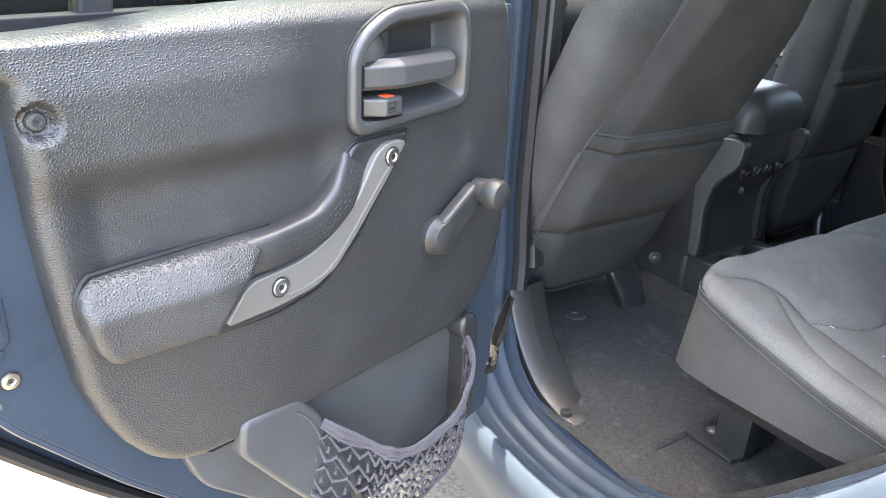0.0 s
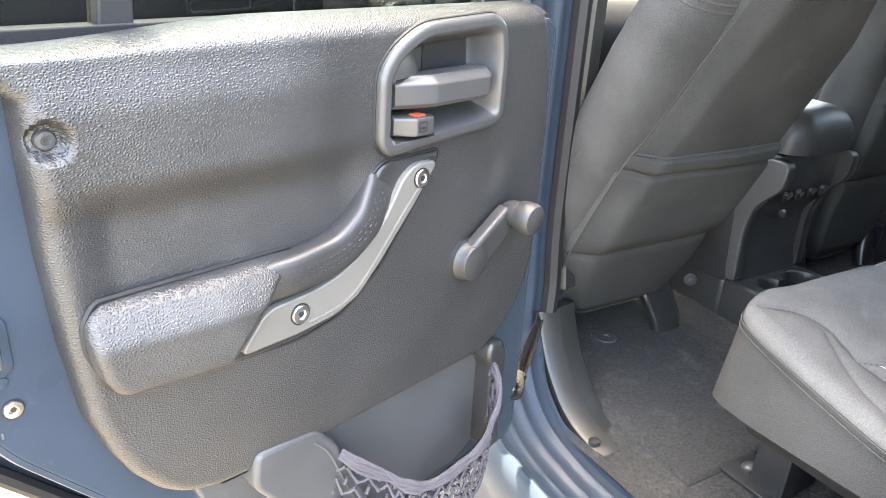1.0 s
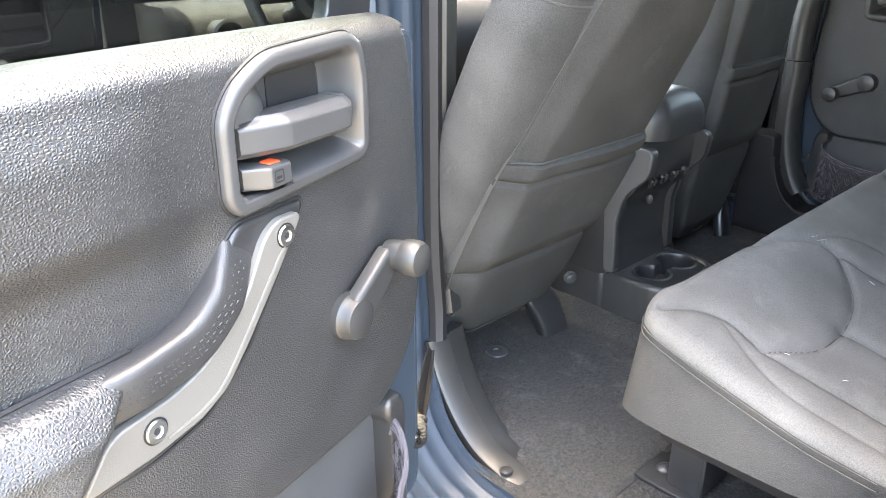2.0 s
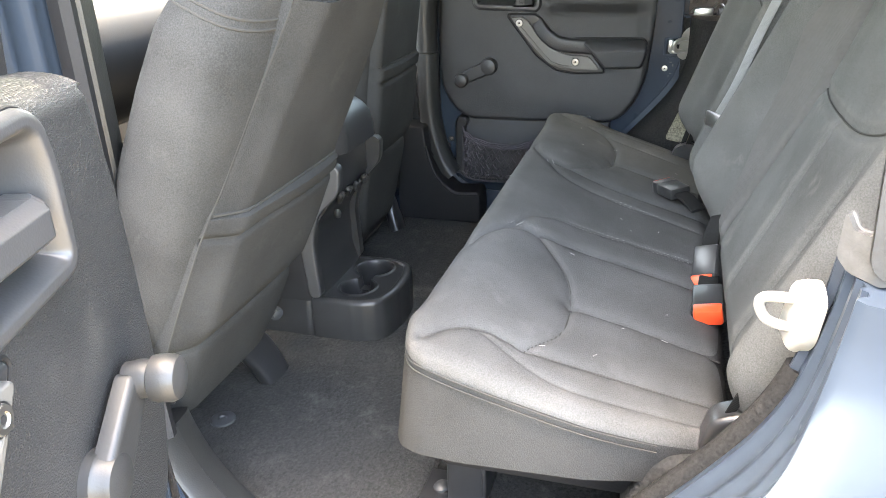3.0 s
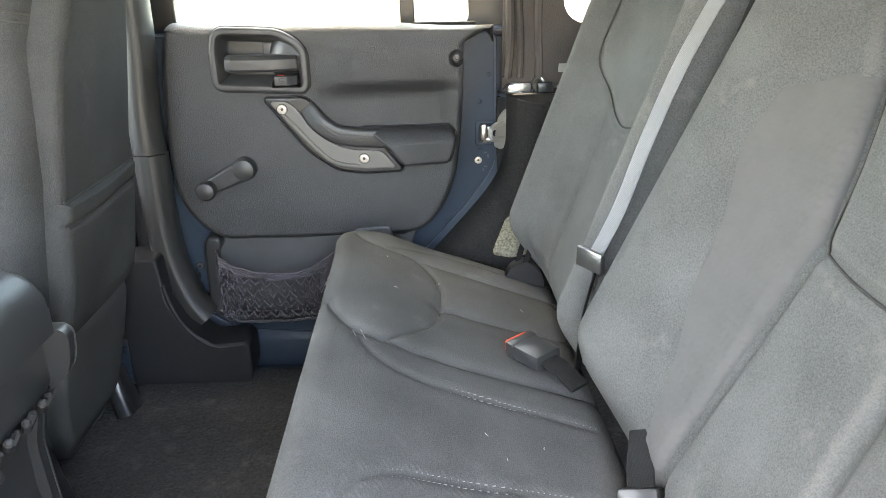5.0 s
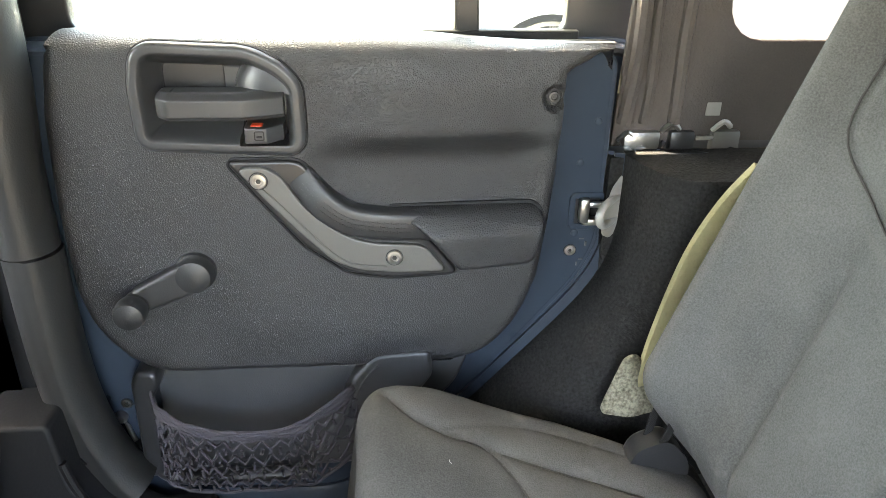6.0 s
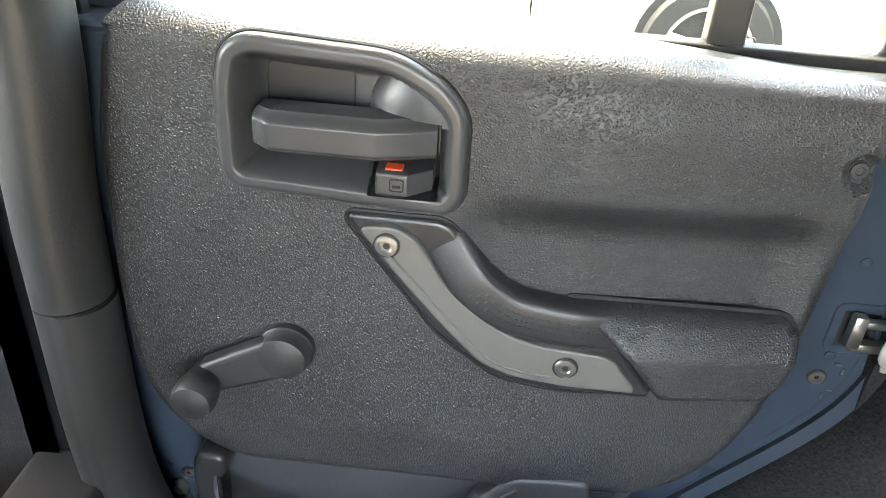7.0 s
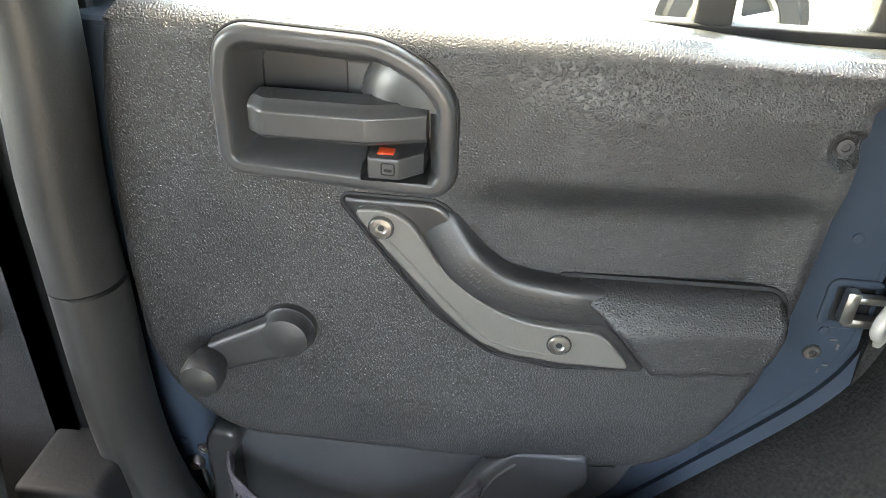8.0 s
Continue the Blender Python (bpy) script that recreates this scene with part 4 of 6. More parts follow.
# ---- rear bench ----
def bench():
    b = thing("rear_bench_seat", (0.0, -0.65, 0.47), "dark grey cloth rear bench seat with stitched panels", "car seat")
    XC = 0.002
    sym = lambda pts: [(2 * XC - x, y) for x, y in pts]
    ridge = [(-0.300, -0.425), (-0.254, -0.440), (-0.205, -0.475), (-0.190, -0.540), (-0.178, -0.656), (-0.168, -0.83)]
    u_seam = [(-0.19, -0.510), (-0.227, -0.542), (-0.293, -0.586), (-0.377, -0.604), (-0.474, -0.601), (-0.551, -0.563)]
    mid = [(-0.376, -0.604), (-0.368, -0.716), (-0.367, -0.83)]
    ins = [(-0.61, -0.445), (-0.572, -0.475), (-0.552, -0.514), (-0.551, -0.563), (-0.526, -0.727), (-0.511, -0.83)]
    bol = [(-0.565, -0.514), (-0.592, -0.573), (-0.603, -0.635), (-0.585, -0.75), (-0.572, -0.80)]
    stitch = [(-0.196, -0.478), (-0.137, -0.502), (-0.103, -0.552), (-0.093, -0.647), (-0.075, -0.81)]
    fine_ = lambda pts: [tuple(p) for p in smooth_line(pts, 5)]
    seams = [(ridge, 0.013, 0.011), (u_seam, 0.008, 0.007), (mid, 0.012, 0.011), (ins, 0.009, 0.010), (bol, 0.004, 0.006), (stitch, 0.005, 0.007)]
    seams = [(fine_(p), d, w) for p, d, w in seams]
    ys = [-0.84, -0.835, -0.80, -0.74, -0.66, -0.50, -0.455, -0.43, -0.415, -0.41]
    hi = table(ys, [0.56, 0.580, 0.605, 0.628, 0.645, 0.652, 0.648, 0.636, 0.605, 0.57])
    lo = lambda y: 2 * XC - hi(y)

    def top(X, Y, edge):
        z = 0.826 + 0.3 * (Y + 0.45)
        bulge = 0.010 * np.exp(-(((np.abs(X - XC) - 0.37) / 0.16) ** 2)) * smoothstep(-0.42, -0.5, Y)
        z = z - bulge * smoothstep(-0.5, -0.62, Y) + 0.008 * np.exp(-(((Y + 0.50) / 0.06) ** 2))
        z = z - 0.006 * smoothstep(0.55, 0.66, np.abs(X - XC)) ** 2
        for pts, depth, width in seams:
            for P in (pts, sym(pts)):
                d = segdist(X, Y, P)
                z = z - depth * np.exp(-d / width)
        for P in (seams[-1][0], sym(seams[-1][0])):
            # embossed dots along the stitched strip
            d = segdist(X, Y, P)
            z = z + 0.0011 * np.clip(np.cos(X * 700) * np.cos(Y * 700), 0, 1) * np.exp(-(((d - 0.012) / 0.013) ** 4))
        nz = np.array([[noise.noise(Vector((x * 8, y * 8, 1))) for x, y in zip(rx, ry)] for rx, ry in zip(X[::2, ::2], Y[::2, ::2])])
        nz = np.repeat(np.repeat(nz, 2, 0), 2, 1)[: X.shape[0], : X.shape[1]]
        return z + 0.0016 * nz - rolled(edge, 0.038 - 0.016 * smoothstep(0.50, 0.60, np.abs(X - XC)))

    padding = sheet(ends_fine(-0.84, -0.41, 130), lo, hi, 300, top, 0.66, lambda a, c, h: (a, c + 0.02 * smoothstep(0.78, 0.655, h) * smoothstep(-0.55, -0.42, c), h))
    # cut along the piping: padded top above, sides below with shade put into their colour
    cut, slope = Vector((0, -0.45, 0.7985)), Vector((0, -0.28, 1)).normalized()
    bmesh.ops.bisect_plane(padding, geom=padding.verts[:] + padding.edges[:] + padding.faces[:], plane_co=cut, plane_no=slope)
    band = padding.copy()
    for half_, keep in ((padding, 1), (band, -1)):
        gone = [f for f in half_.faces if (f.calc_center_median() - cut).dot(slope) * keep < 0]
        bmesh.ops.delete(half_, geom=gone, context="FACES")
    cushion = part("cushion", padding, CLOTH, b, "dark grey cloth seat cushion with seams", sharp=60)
    part("shaded_side", band, SHADED_CLOTH, cushion, "cushion side in cloth darkened for shade", sharp=60)

    for pts in (u_seam, mid, ins, ridge):
        for P in (pts, sym(pts)):
            L = smooth_line(P, 8)
            A, C = L[None, :, 0], L[None, :, 1]
            far = np.minimum(0.038, np.abs(C + 0.41))
            part("seam", tube(np.stack([A, C, top(A, C, far) + 0.0004], -1)[0], 0.0013, 6), BLACK_CLOTH, cushion)

    def zc(x, y):
        return 0.826 + 0.3 * (y + 0.45) + 0.008 * math.exp(-(((y + 0.50) / 0.06) ** 2)) - 0.012 * float(smoothstep(0.55, 0.66, abs(x - XC))) ** 2

    dashes = []
    for pts, off in ((stitch, 0.006), (stitch, -0.006), (bol, 0.005), (bol, -0.005)):
        for P in (pts, sym(pts)):
            L = smooth_line(P, 14)
            for k in range(0, len(L) - 1):
                a, c = L[k], L[k + 1]
                if np.linalg.norm(c - a) < 1e-4:
                    continue
                n_ = np.array([-(c - a)[1], (c - a)[0]]) / np.linalg.norm(c - a) * off
                m = int(max(1, np.linalg.norm(c - a) // 0.006))
                for j in range(m):
                    p = a + (c - a) * (j + 0.15) / m + n_
                    q = a + (c - a) * (j + 0.75) / m + n_
                    zz = zc(*p) - 0.002 - (0.007 if abs(p[0] - XC) > 0.55 else 0.002)
                    dashes.append(((p[0], p[1], zz), (q[0], q[1], zz)))
    sewn = part("stitching", merged(*[tube(d, 0.0008, 4) for d in dashes]), THREAD, cushion, "pale thread stitching")
    tagged(sewn, "pale thread stitching", kind="stuff")
    rng = random.Random(4)
    lint = []
    for _ in range(14):
        x, y, w, n = rng.uniform(-0.58, 0.58), rng.uniform(-0.78, -0.47), rng.uniform(0, 6.28), rng.uniform(0.002, 0.005)
        A, C = np.array([[x - n * math.cos(w), x, x + n * math.cos(w)]]), np.array([[y - n * math.sin(w), y + 0.001, y + n * math.sin(w)]])
        lint.append(tube(np.stack([A, C, top(A, C, np.full(A.shape, 0.1)) + 0.0006], -1)[0], 0.00035, 4))
    tagged(part("lint", merged(*lint), WHITE_STEEL, cushion, "pale lint fibres"), kind="stuff")
    # seam piping round the left and right flank
    for s in (-1, 1):
        for dz in (0.0, -0.010):
            L = smooth_line([(XC + s * 0.58, -0.411, 0.8085), (XC + s * 0.632, -0.428, 0.8045), (XC + s * 0.648, -0.46, 0.796), (XC + s * 0.6525, -0.55, 0.772), (XC + s * 0.6455, -0.66, 0.740), (XC + s * 0.629, -0.745, 0.718)], 8)
            part("flank_piping", tube(L + np.array((s * 0.0002, 0, dz)), 0.0011, 6), BLACK_CLOTH, cushion)
    for s in (-1, 1):
        felt = rounded([(-0.700, 0.600), (-0.735, 0.680), (-0.760, 0.700), (-0.810, 0.698), (-0.850, 0.688), (-0.850, 0.58)], 0.016)
        part("flank_felt", slab(felt, 0.50, 0.632, 0.014, lambda a, q, h: (XC + s * h, a, q)), FELT, b, "dark felt behind the cushion's flank")
    part("cushion_base", block((1.22, 0.36, 0.05), (XC, -0.64, 0.64), 0.01), RUBBER, b)
    for x in (-0.50, 0.52):
        leg = part("seat_foot", merged(block((0.05, 0.06, 0.17), (x, -0.47, 0.55), 0.008), block((0.085, 0.10, 0.008), (x, -0.445, 0.474), 0.003), block((0.09, 0.008, 0.10), (x + 0.02, -0.50, 0.53), 0.003)), PLASTIC, b, "black steel seat foot")
        part("foot_bolt", lathe([(0.014, 0), (0.014, 0.004), (0.009, 0.009), (0, 0.010)], (x, -0.425, 0.478), (0, 0.2, 1), 14), BEZEL, leg)

    # split back rests: v runs up the leaning face
    def rest(name, x0, x1, base_y, lean, v1, label, ugroove, bulges, inner=None):
        c, sn = math.cos(math.atan(lean)), math.sin(math.atan(lean))

        def put(a, v, h):
            return (a, base_y - v * sn + h * c, 0.715 + v * c + h * sn)

        vs = [0.0, 0.01, 0.04, 0.10, 0.30, v1 - 0.10, v1 - 0.03, v1]
        w = x1 - x0
        lo = table(vs, [x0 + 0.05, x0 + 0.03, x0 + 0.012, x0, x0, x0 + 0.01, x0 + 0.03, x0 + 0.07])
        hi = table(vs, [x1 - 0.05, x1 - 0.03, x1 - 0.012, x1, x1, x1 - 0.004, x1 - 0.02, x1 - 0.06])

        def outline(xc):
            """The curved seam of the upper panel."""
            half = [(xc - 0.155, v1 - 0.02), (xc - 0.152, 0.55), (xc - 0.150, 0.44), (xc - 0.10, 0.385), (xc - 0.03, 0.360)]
            other = [(x, v) for x, v in inner if v > 0.34] if inner else [(2 * xc - x, v) for x, v in half[::-1]]
            if inner:
                half += [(xc + 0.06, 0.350), (xc + 0.18, 0.350), (xc + 0.245, 0.358)]
            return [tuple(p) for p in smooth_line(half + other, 6)]

        def face(A, V, edge):
            h = 0.055 - rolled(edge, 0.045) - 0.030 * (1 - smoothstep(0.0, 0.08, V))
            for bx, bh, bw in bulges:
                h = h + bh * np.exp(-(((A - bx) / bw) ** 2)) * smoothstep(0.0, 0.12, V)
            for xc in ugroove:
                d = np.abs(A - xc)
                h = h + 0.014 * np.exp(-(((d - 0.19) / 0.045) ** 2)) * smoothstep(0.02, 0.1, V) * (1 if not inner else A < xc)
                U = outline(xc)
                h = h - 0.006 * np.exp(-((segdist(A, V, U) / 0.008) ** 2))
                for q in (-0.095, 0.095):
                    h = h - 0.011 * np.exp(-((segdist(A, V, [(xc + q * 0.80, 0.02), (xc + q, 0.385)]) / 0.010) ** 2)) * smoothstep(0.385, 0.27, V)
                if inner:
                    h = h - 0.014 * np.exp(-((segdist(A, V, [(x - 0.004, v) for x, v in inner]) / 0.012) ** 2))
                for q in ((-0.165,) if inner else (-0.165, 0.165)):
                    h = h - 0.012 * np.exp(-((segdist(A, V, [(xc + q * 0.97, 0.02), (xc + q, 0.42), (xc + q * 0.98, v1)]) / 0.014) ** 2))
            return h

        pad = sheet(ends_fine(0, v1, 150), lo, hi, 220, face, -0.055, put)
        pad.normal_update()
        pad.faces.index_update()
        # faces turned sideways get the darker cloth, in place of shade
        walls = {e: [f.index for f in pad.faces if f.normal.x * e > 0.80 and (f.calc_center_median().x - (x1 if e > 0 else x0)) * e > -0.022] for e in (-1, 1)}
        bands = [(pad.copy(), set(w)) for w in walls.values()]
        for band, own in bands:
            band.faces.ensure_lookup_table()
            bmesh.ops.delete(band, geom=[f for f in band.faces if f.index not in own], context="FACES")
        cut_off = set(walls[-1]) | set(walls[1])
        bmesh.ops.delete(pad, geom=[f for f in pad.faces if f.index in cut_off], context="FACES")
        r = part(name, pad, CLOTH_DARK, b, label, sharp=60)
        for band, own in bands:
            part("shaded_side", band, SHADED_CLOTH, r, "back rest side in cloth darkened for shade", sharp=60)

        def seam(pts):
            L = np.array(pts)
            A, V = L[None, :, 0], L[None, :, 1]
            h = face(A, V, np.full(A.shape, 0.2)) + 0.0022
            part("seam", tube(np.stack(put(A, V, h), -1)[0], 0.0013, 6), BLACK_CLOTH, r)

        for xc in ugroove:
            seam([p for p in outline(xc) if p[1] < 0.60])
        if inner:
            iv, ia = [v for x, v in inner], [x for x, v in inner]
            sv = [0.05, 0.17, 0.25, 0.33, 0.41, 0.48, 0.515, 0.52]
            wide = sheet(np.linspace(0.05, 0.52, 60), lambda b: np.interp(b, iv, ia) + 0.004, lambda b: np.maximum(np.interp(b, sv, [-0.075, -0.045, -0.018, -0.010, 0.012, 0.005, -0.05, -0.062]), np.interp(b, iv, ia) + 0.006), 24, lambda A, V, e: face(A, V, np.full(A.shape, 0.2)) + 0.0022 - rolled(e, 0.002), 0.02, put)
            part("quilted_strip", wide, QUILT, r, "dimpled cloth strip between two seams")
        back = rounded([(x0 + 0.02, 0.02), (x1 - 0.02, 0.02), (x1 - 0.02, v1 - 0.03), (x0 + 0.02, v1 - 0.03)], 0.03)
        part("back_lining", slab(back, -0.056, -0.078, 0.01, put), LINING, r, "yellowed fibre lining behind the back rest")
        for xc in ugroove:
            head = sheet(ends_fine(v1 - 0.01, v1 + 0.20, 30), table([v1 - 0.01, v1 + 0.03, v1 + 0.16, v1 + 0.20], [xc - 0.10, xc - 0.125, xc - 0.12, xc - 0.08]), table([v1 - 0.01, v1 + 0.03, v1 + 0.16, v1 + 0.20], [xc + 0.10, xc + 0.125, xc + 0.12, xc + 0.08]), 30, lambda A, V, e: 0.05 - rolled(e, 0.035), -0.04, put)
            part("headrest", head, CLOTH_DARK, r)
        return r

    rest("back_rest", -0.625, 0.150, -0.850, 0.45, 0.72, "charcoal cloth back rest, wide part", [-0.40], [(0.08, 0.075, 0.09), (-0.60, 0.012, 0.05)], [(-0.112, 0.02), (-0.118, 0.15), (-0.126, 0.25), (-0.131, 0.363), (-0.112, 0.434), (-0.085, 0.507), (-0.04, 0.60), (-0.01, 0.68)])
    rest("back_rest", 0.175, 0.652, -0.832, 0.35, 0.70, "charcoal cloth back rest, narrow part", [0.405], [(0.590, 0.062, 0.045), (0.22, 0.03, 0.04)])
    # fibre edge and flap beside the narrow back rest, hinge covers at both ends
    edge = smooth_line([(0.656, -0.765, 0.765), (0.659, -0.776, 0.80), (0.662, -0.789, 0.87), (0.660, -0.812, 0.97), (0.652, -0.838, 1.04), (0.640, -0.865, 1.09)], 6)
    part("fibre_edge", tube(edge, 0.01, 10, flat=(0.024, 0.014, (1, 0, 0))), LINING, b, "yellowed fibre edge of the back rest")
    flap = rounded([(-0.718, 0.758), (-0.724, 0.776), (-0.748, 0.832), (-0.766, 0.836), (-0.800, 0.760), (-0.760, 0.750)], 0.010)
    part("fibre_flap", slab(flap, 0.0, 0.010, 0.003, lambda a, q, h: (0.646 - h * 0.5 + 0.2 * (q - 0.74), a, q)), FIBRE, b, "speckled fibre flap")
    for s, y in ((-1, -0.835), (1, -0.775)):
        cov = rounded([(y + 0.045, 0.700), (y + 0.030, 0.755), (y - 0.010, 0.770), (y - 0.040, 0.735), (y - 0.040, 0.690)], 0.014)
        cover = part("hinge_cover", slab(cov, 0.575, 0.612, 0.009, lambda a, q, h: (s * h, a, q)), PLASTIC, b, "black plastic hinge cover")
        loop = smooth_line([(s * 0.598, y + 0.010, 0.760), (s * 0.604, y - 0.002, 0.800), (s * 0.590, y - 0.012, 0.812), (s * 0.578, y - 0.010, 0.790), (s * 0.580, y, 0.755)], 6)
        part("pull_loop", tube(loop, 0.005, 8, flat=(0.012, 0.003, (1, 0.2, 0))), WEB, cover, "black webbing pull loop")
    return b


bench()


# ---- front seats ----
def front_seat(xc, y0, lean, label, m=1, drop=0.0):
    st = thing("front_seat", (xc, y0 + 0.25, 0.47), label, "car seat", "front seats")
    c, sn = math.cos(math.atan(lean)), math.sin(math.atan(lean))

    def put(a, v, h):
        """v up the back, h out of its rear face."""
        v = v - drop * smoothstep(0.25, 0.0, v)
        a = np.where(np.asarray(a) < 0, a * (0.84 if m < 0 else 1.08), a)
        return (xc + m * a, y0 - v * sn - h * c, 0.56 + v * c - h * sn)

    # body of the back rest in rounded rings
    vk = [-0.01, 0.0, 0.05, 0.15, 0.30, 0.45, 0.58, 0.66, 0.72, 0.78, 0.84, 0.90, 0.915]
    half = np.interp(np.linspace(-0.01, 0.915, 70), vk, [0.10, 0.125, 0.170, 0.215, 0.232, 0.236, 0.236, 0.230, 0.205, 0.155, 0.138, 0.115, 0.08])
    dep = np.interp(np.linspace(-0.01, 0.915, 70), vk, [0.10, 0.13, 0.155, 0.165, 0.165, 0.16, 0.15, 0.14, 0.12, 0.11, 0.10, 0.08, 0.05])
    G = []
    ang = np.arange(56) / 56 * 2 * np.pi
    for v, w, d in zip(np.linspace(-0.01, 0.915, 70), half, dep):
        ca, sa = np.cos(ang), np.sin(ang)
        a = w * np.where(ca > 0, 0.84, 0.87) * np.sign(ca) * np.abs(ca) ** 0.45
        h = d / 2 * np.sign(sa) * np.abs(sa) ** 0.62 - 0.075
        G.append(np.stack(put(a, v + 0 * a, h), -1))
    bm, vs = from_grid(np.array(G), close_u=True)
    bm.faces.new(vs[:56][::-1])
    bm.faces.new(vs[-56:])
    back = part("back_rest", bm, SEAT_CLOTH, st, "grey cloth seat back", sharp=60)
    # rear face: panel, map pocket with its bound top edge, and lower flap, each with a crisp sewn border
    vk2 = [0.0, 0.03, 0.07, 0.14, 0.21, 0.30, 0.40, 0.45, 0.48, 0.58, 0.66, 0.74]
    lo = table(vk2, [-0.108, -0.130, -0.155, -0.178, -0.186, -0.184, -0.178, -0.170, -0.160, -0.142, -0.125, -0.108])
    hi = table(vk2, [0.096, 0.116, 0.138, 0.158, 0.160, 0.162, 0.168, 0.170, 0.170, 0.178, 0.180, 0.155])

    def rear_face(pocket):
        def face(A, B, e):
            side = A - lo(B)
            h = (0.017 + 0.004 * np.cos(A * 6)) * smoothstep(-0.002, 0.060, side) - 0.0035 * np.exp(-((side / 0.006) ** 2)) - 0.003
            h = h - rolled(np.clip(hi(B) - A, 0, 1), 0.014) - 0.018 * smoothstep(0.055, 0.0, B)
            if pocket == "pocket":
                full = smoothstep(0.0, 0.05, side) * smoothstep(0.213, 0.262, B)
                h = h + full * (0.009 + 0.003 * np.sin(A * 19 + B * 15)) - 0.006 * np.exp(-(((B - 0.416) / 0.0045) ** 2)) + 0.0025 * smoothstep(0.420, 0.430, B)
                h = h - rolled(np.clip(0.4525 - B, 0, 1), 0.006)
            if pocket != "panel":
                h = h - 0.009 * np.exp(-np.abs(B - 0.2115) / 0.007)
            return h

        return face

    SEAT_ROWS = (("rear_panel", "panel", 0.43, 0.74, 44, "charcoal cloth rear panel"), ("map_pocket", "pocket", 0.2122, 0.4525, 70, "charcoal cloth map pocket"), ("lower_flap", "flap", 0.0, 0.2108, 50, "charcoal cloth lower flap"))
    for nm, kind_, v0, v1, n_, lab in SEAT_ROWS:
        part(nm, sheet(np.linspace(v0, v1, n_), lo, hi, 70, rear_face(kind_), -0.03, put), SEAT_CLOTH, back, lab)

    def crease(pts, r, nm="panel_seam"):
        part(nm, tube([put(a, v, h) for a, v, h in pts], r, 6), BLACK_CLOTH, back)

    crease([(float(lo(v)) + 0.001, float(v), -0.0056) for v in np.linspace(0.03, 0.73, 50)], 0.0014)
    for v, kind_, up_, r in ((0.4545, "panel", 0.0012, 0.0022), (0.4160, "pocket", 0.0002, 0.0012), (0.2115, "flap", 0.0006, 0.0020)):
        A = np.linspace(float(lo(v)) + 0.004, float(hi(v)) - 0.006, 36)[None]
        H = rear_face(kind_)(A, np.full(A.shape, v), None) + up_
        crease([(float(x), v, float(h)) for x, h in zip(A[0], H[0])], r)
    hem = np.linspace(-0.100, 0.088, 24)
    crease([(float(x), 0.012, float(rear_face("flap")(np.array([[x]]), np.array([[0.012]]), None)[0, 0]) + 0.0010) for x in hem], 0.0015, "hem_seam")
    # seams over the shoulder and along both edges of the rear panel
    grid_v = np.linspace(-0.01, 0.915, 70)
    for k, t0, t1 in ((0.0, 1.84, 3.64), (0.011, 1.84, 3.64), (0.0, -0.5, 1.30), (0.011, -0.5, 1.30)):
        yoke = []
        for t in np.linspace(t0, t1, 40):
            v = 0.700 + k
            w, d = np.interp(v, grid_v, half), np.interp(v, grid_v, dep)
            ca, sa = math.cos(t), math.sin(t)
            a = w * (0.84 if ca > 0 else 0.87) * np.sign(ca) * abs(ca) ** 0.45
            h = d / 2 * np.sign(sa) * abs(sa) ** 0.62 - 0.075
            yoke.append(put(a, v, h))
        part("yoke_seam", tube(yoke, 0.0020, 6), BLACK_CLOTH, back)
    part("back_shell", block((0.40, 0.08, 0.30), put(0, 0.2, -0.13), 0.03, Matrix.Rotation(math.atan(lean), 4, "X")), PLASTIC, back)
    part("headrest", sheet(ends_fine(0.90, 1.10, 24), table([0.90, 0.93, 1.05, 1.10], [-0.09, -0.12, -0.115, -0.07]), table([0.90, 0.93, 1.05, 1.10], [0.09, 0.12, 0.115, 0.07]), 24, lambda A, B, e: 0.0 - rolled(e, 0.03), -0.10, put), SEAT_CLOTH, back)
    # cushion, rails and feet
    seat = sheet(ends_fine(y0 + 0.06, y0 + 0.58, 30), lambda b: 0 * b + xc - 0.25, lambda b: 0 * b + xc + 0.25, 30, lambda A, B, e: 0.80 + 0.08 * (B - y0 - 0.06) - rolled(e, 0.05), 0.62, lambda a, q, h: (a, q, h))
    part("cushion", seat, SEAT_CLOTH, st)
    for dx in (-0.15, 0.165):
        rail = part("seat_rail", merged(block((0.045, 0.50, 0.03), (xc + m * dx, y0 + 0.30, 0.60), 0.006), block((0.05, 0.05, 0.12), (xc + m * dx, y0 + 0.50, 0.53), 0.006)), PLASTIC, st)
        foot = tube(smooth_line([(xc + m * dx, y0 + 0.12, 0.63), (xc + m * dx, y0 + 0.03, 0.565), (xc + m * (dx + 0.015), y0 + 0.005, 0.52), (xc + m * (dx + 0.025), y0 - 0.012, 0.469)], 5), 0.03, 16, flat=(0.074, 0.034, (0, 1, 0.3)))
        part("rail_foot", foot, PLASTIC, rail, "black steel rail foot")
    return st


front_seat(-0.450, 0.015, 0.46, "grey cloth driver seat with a map pocket on its back")
front_seat(0.432, 0.042, 0.20, "grey cloth front passenger seat with a map pocket", -1, 0.05)

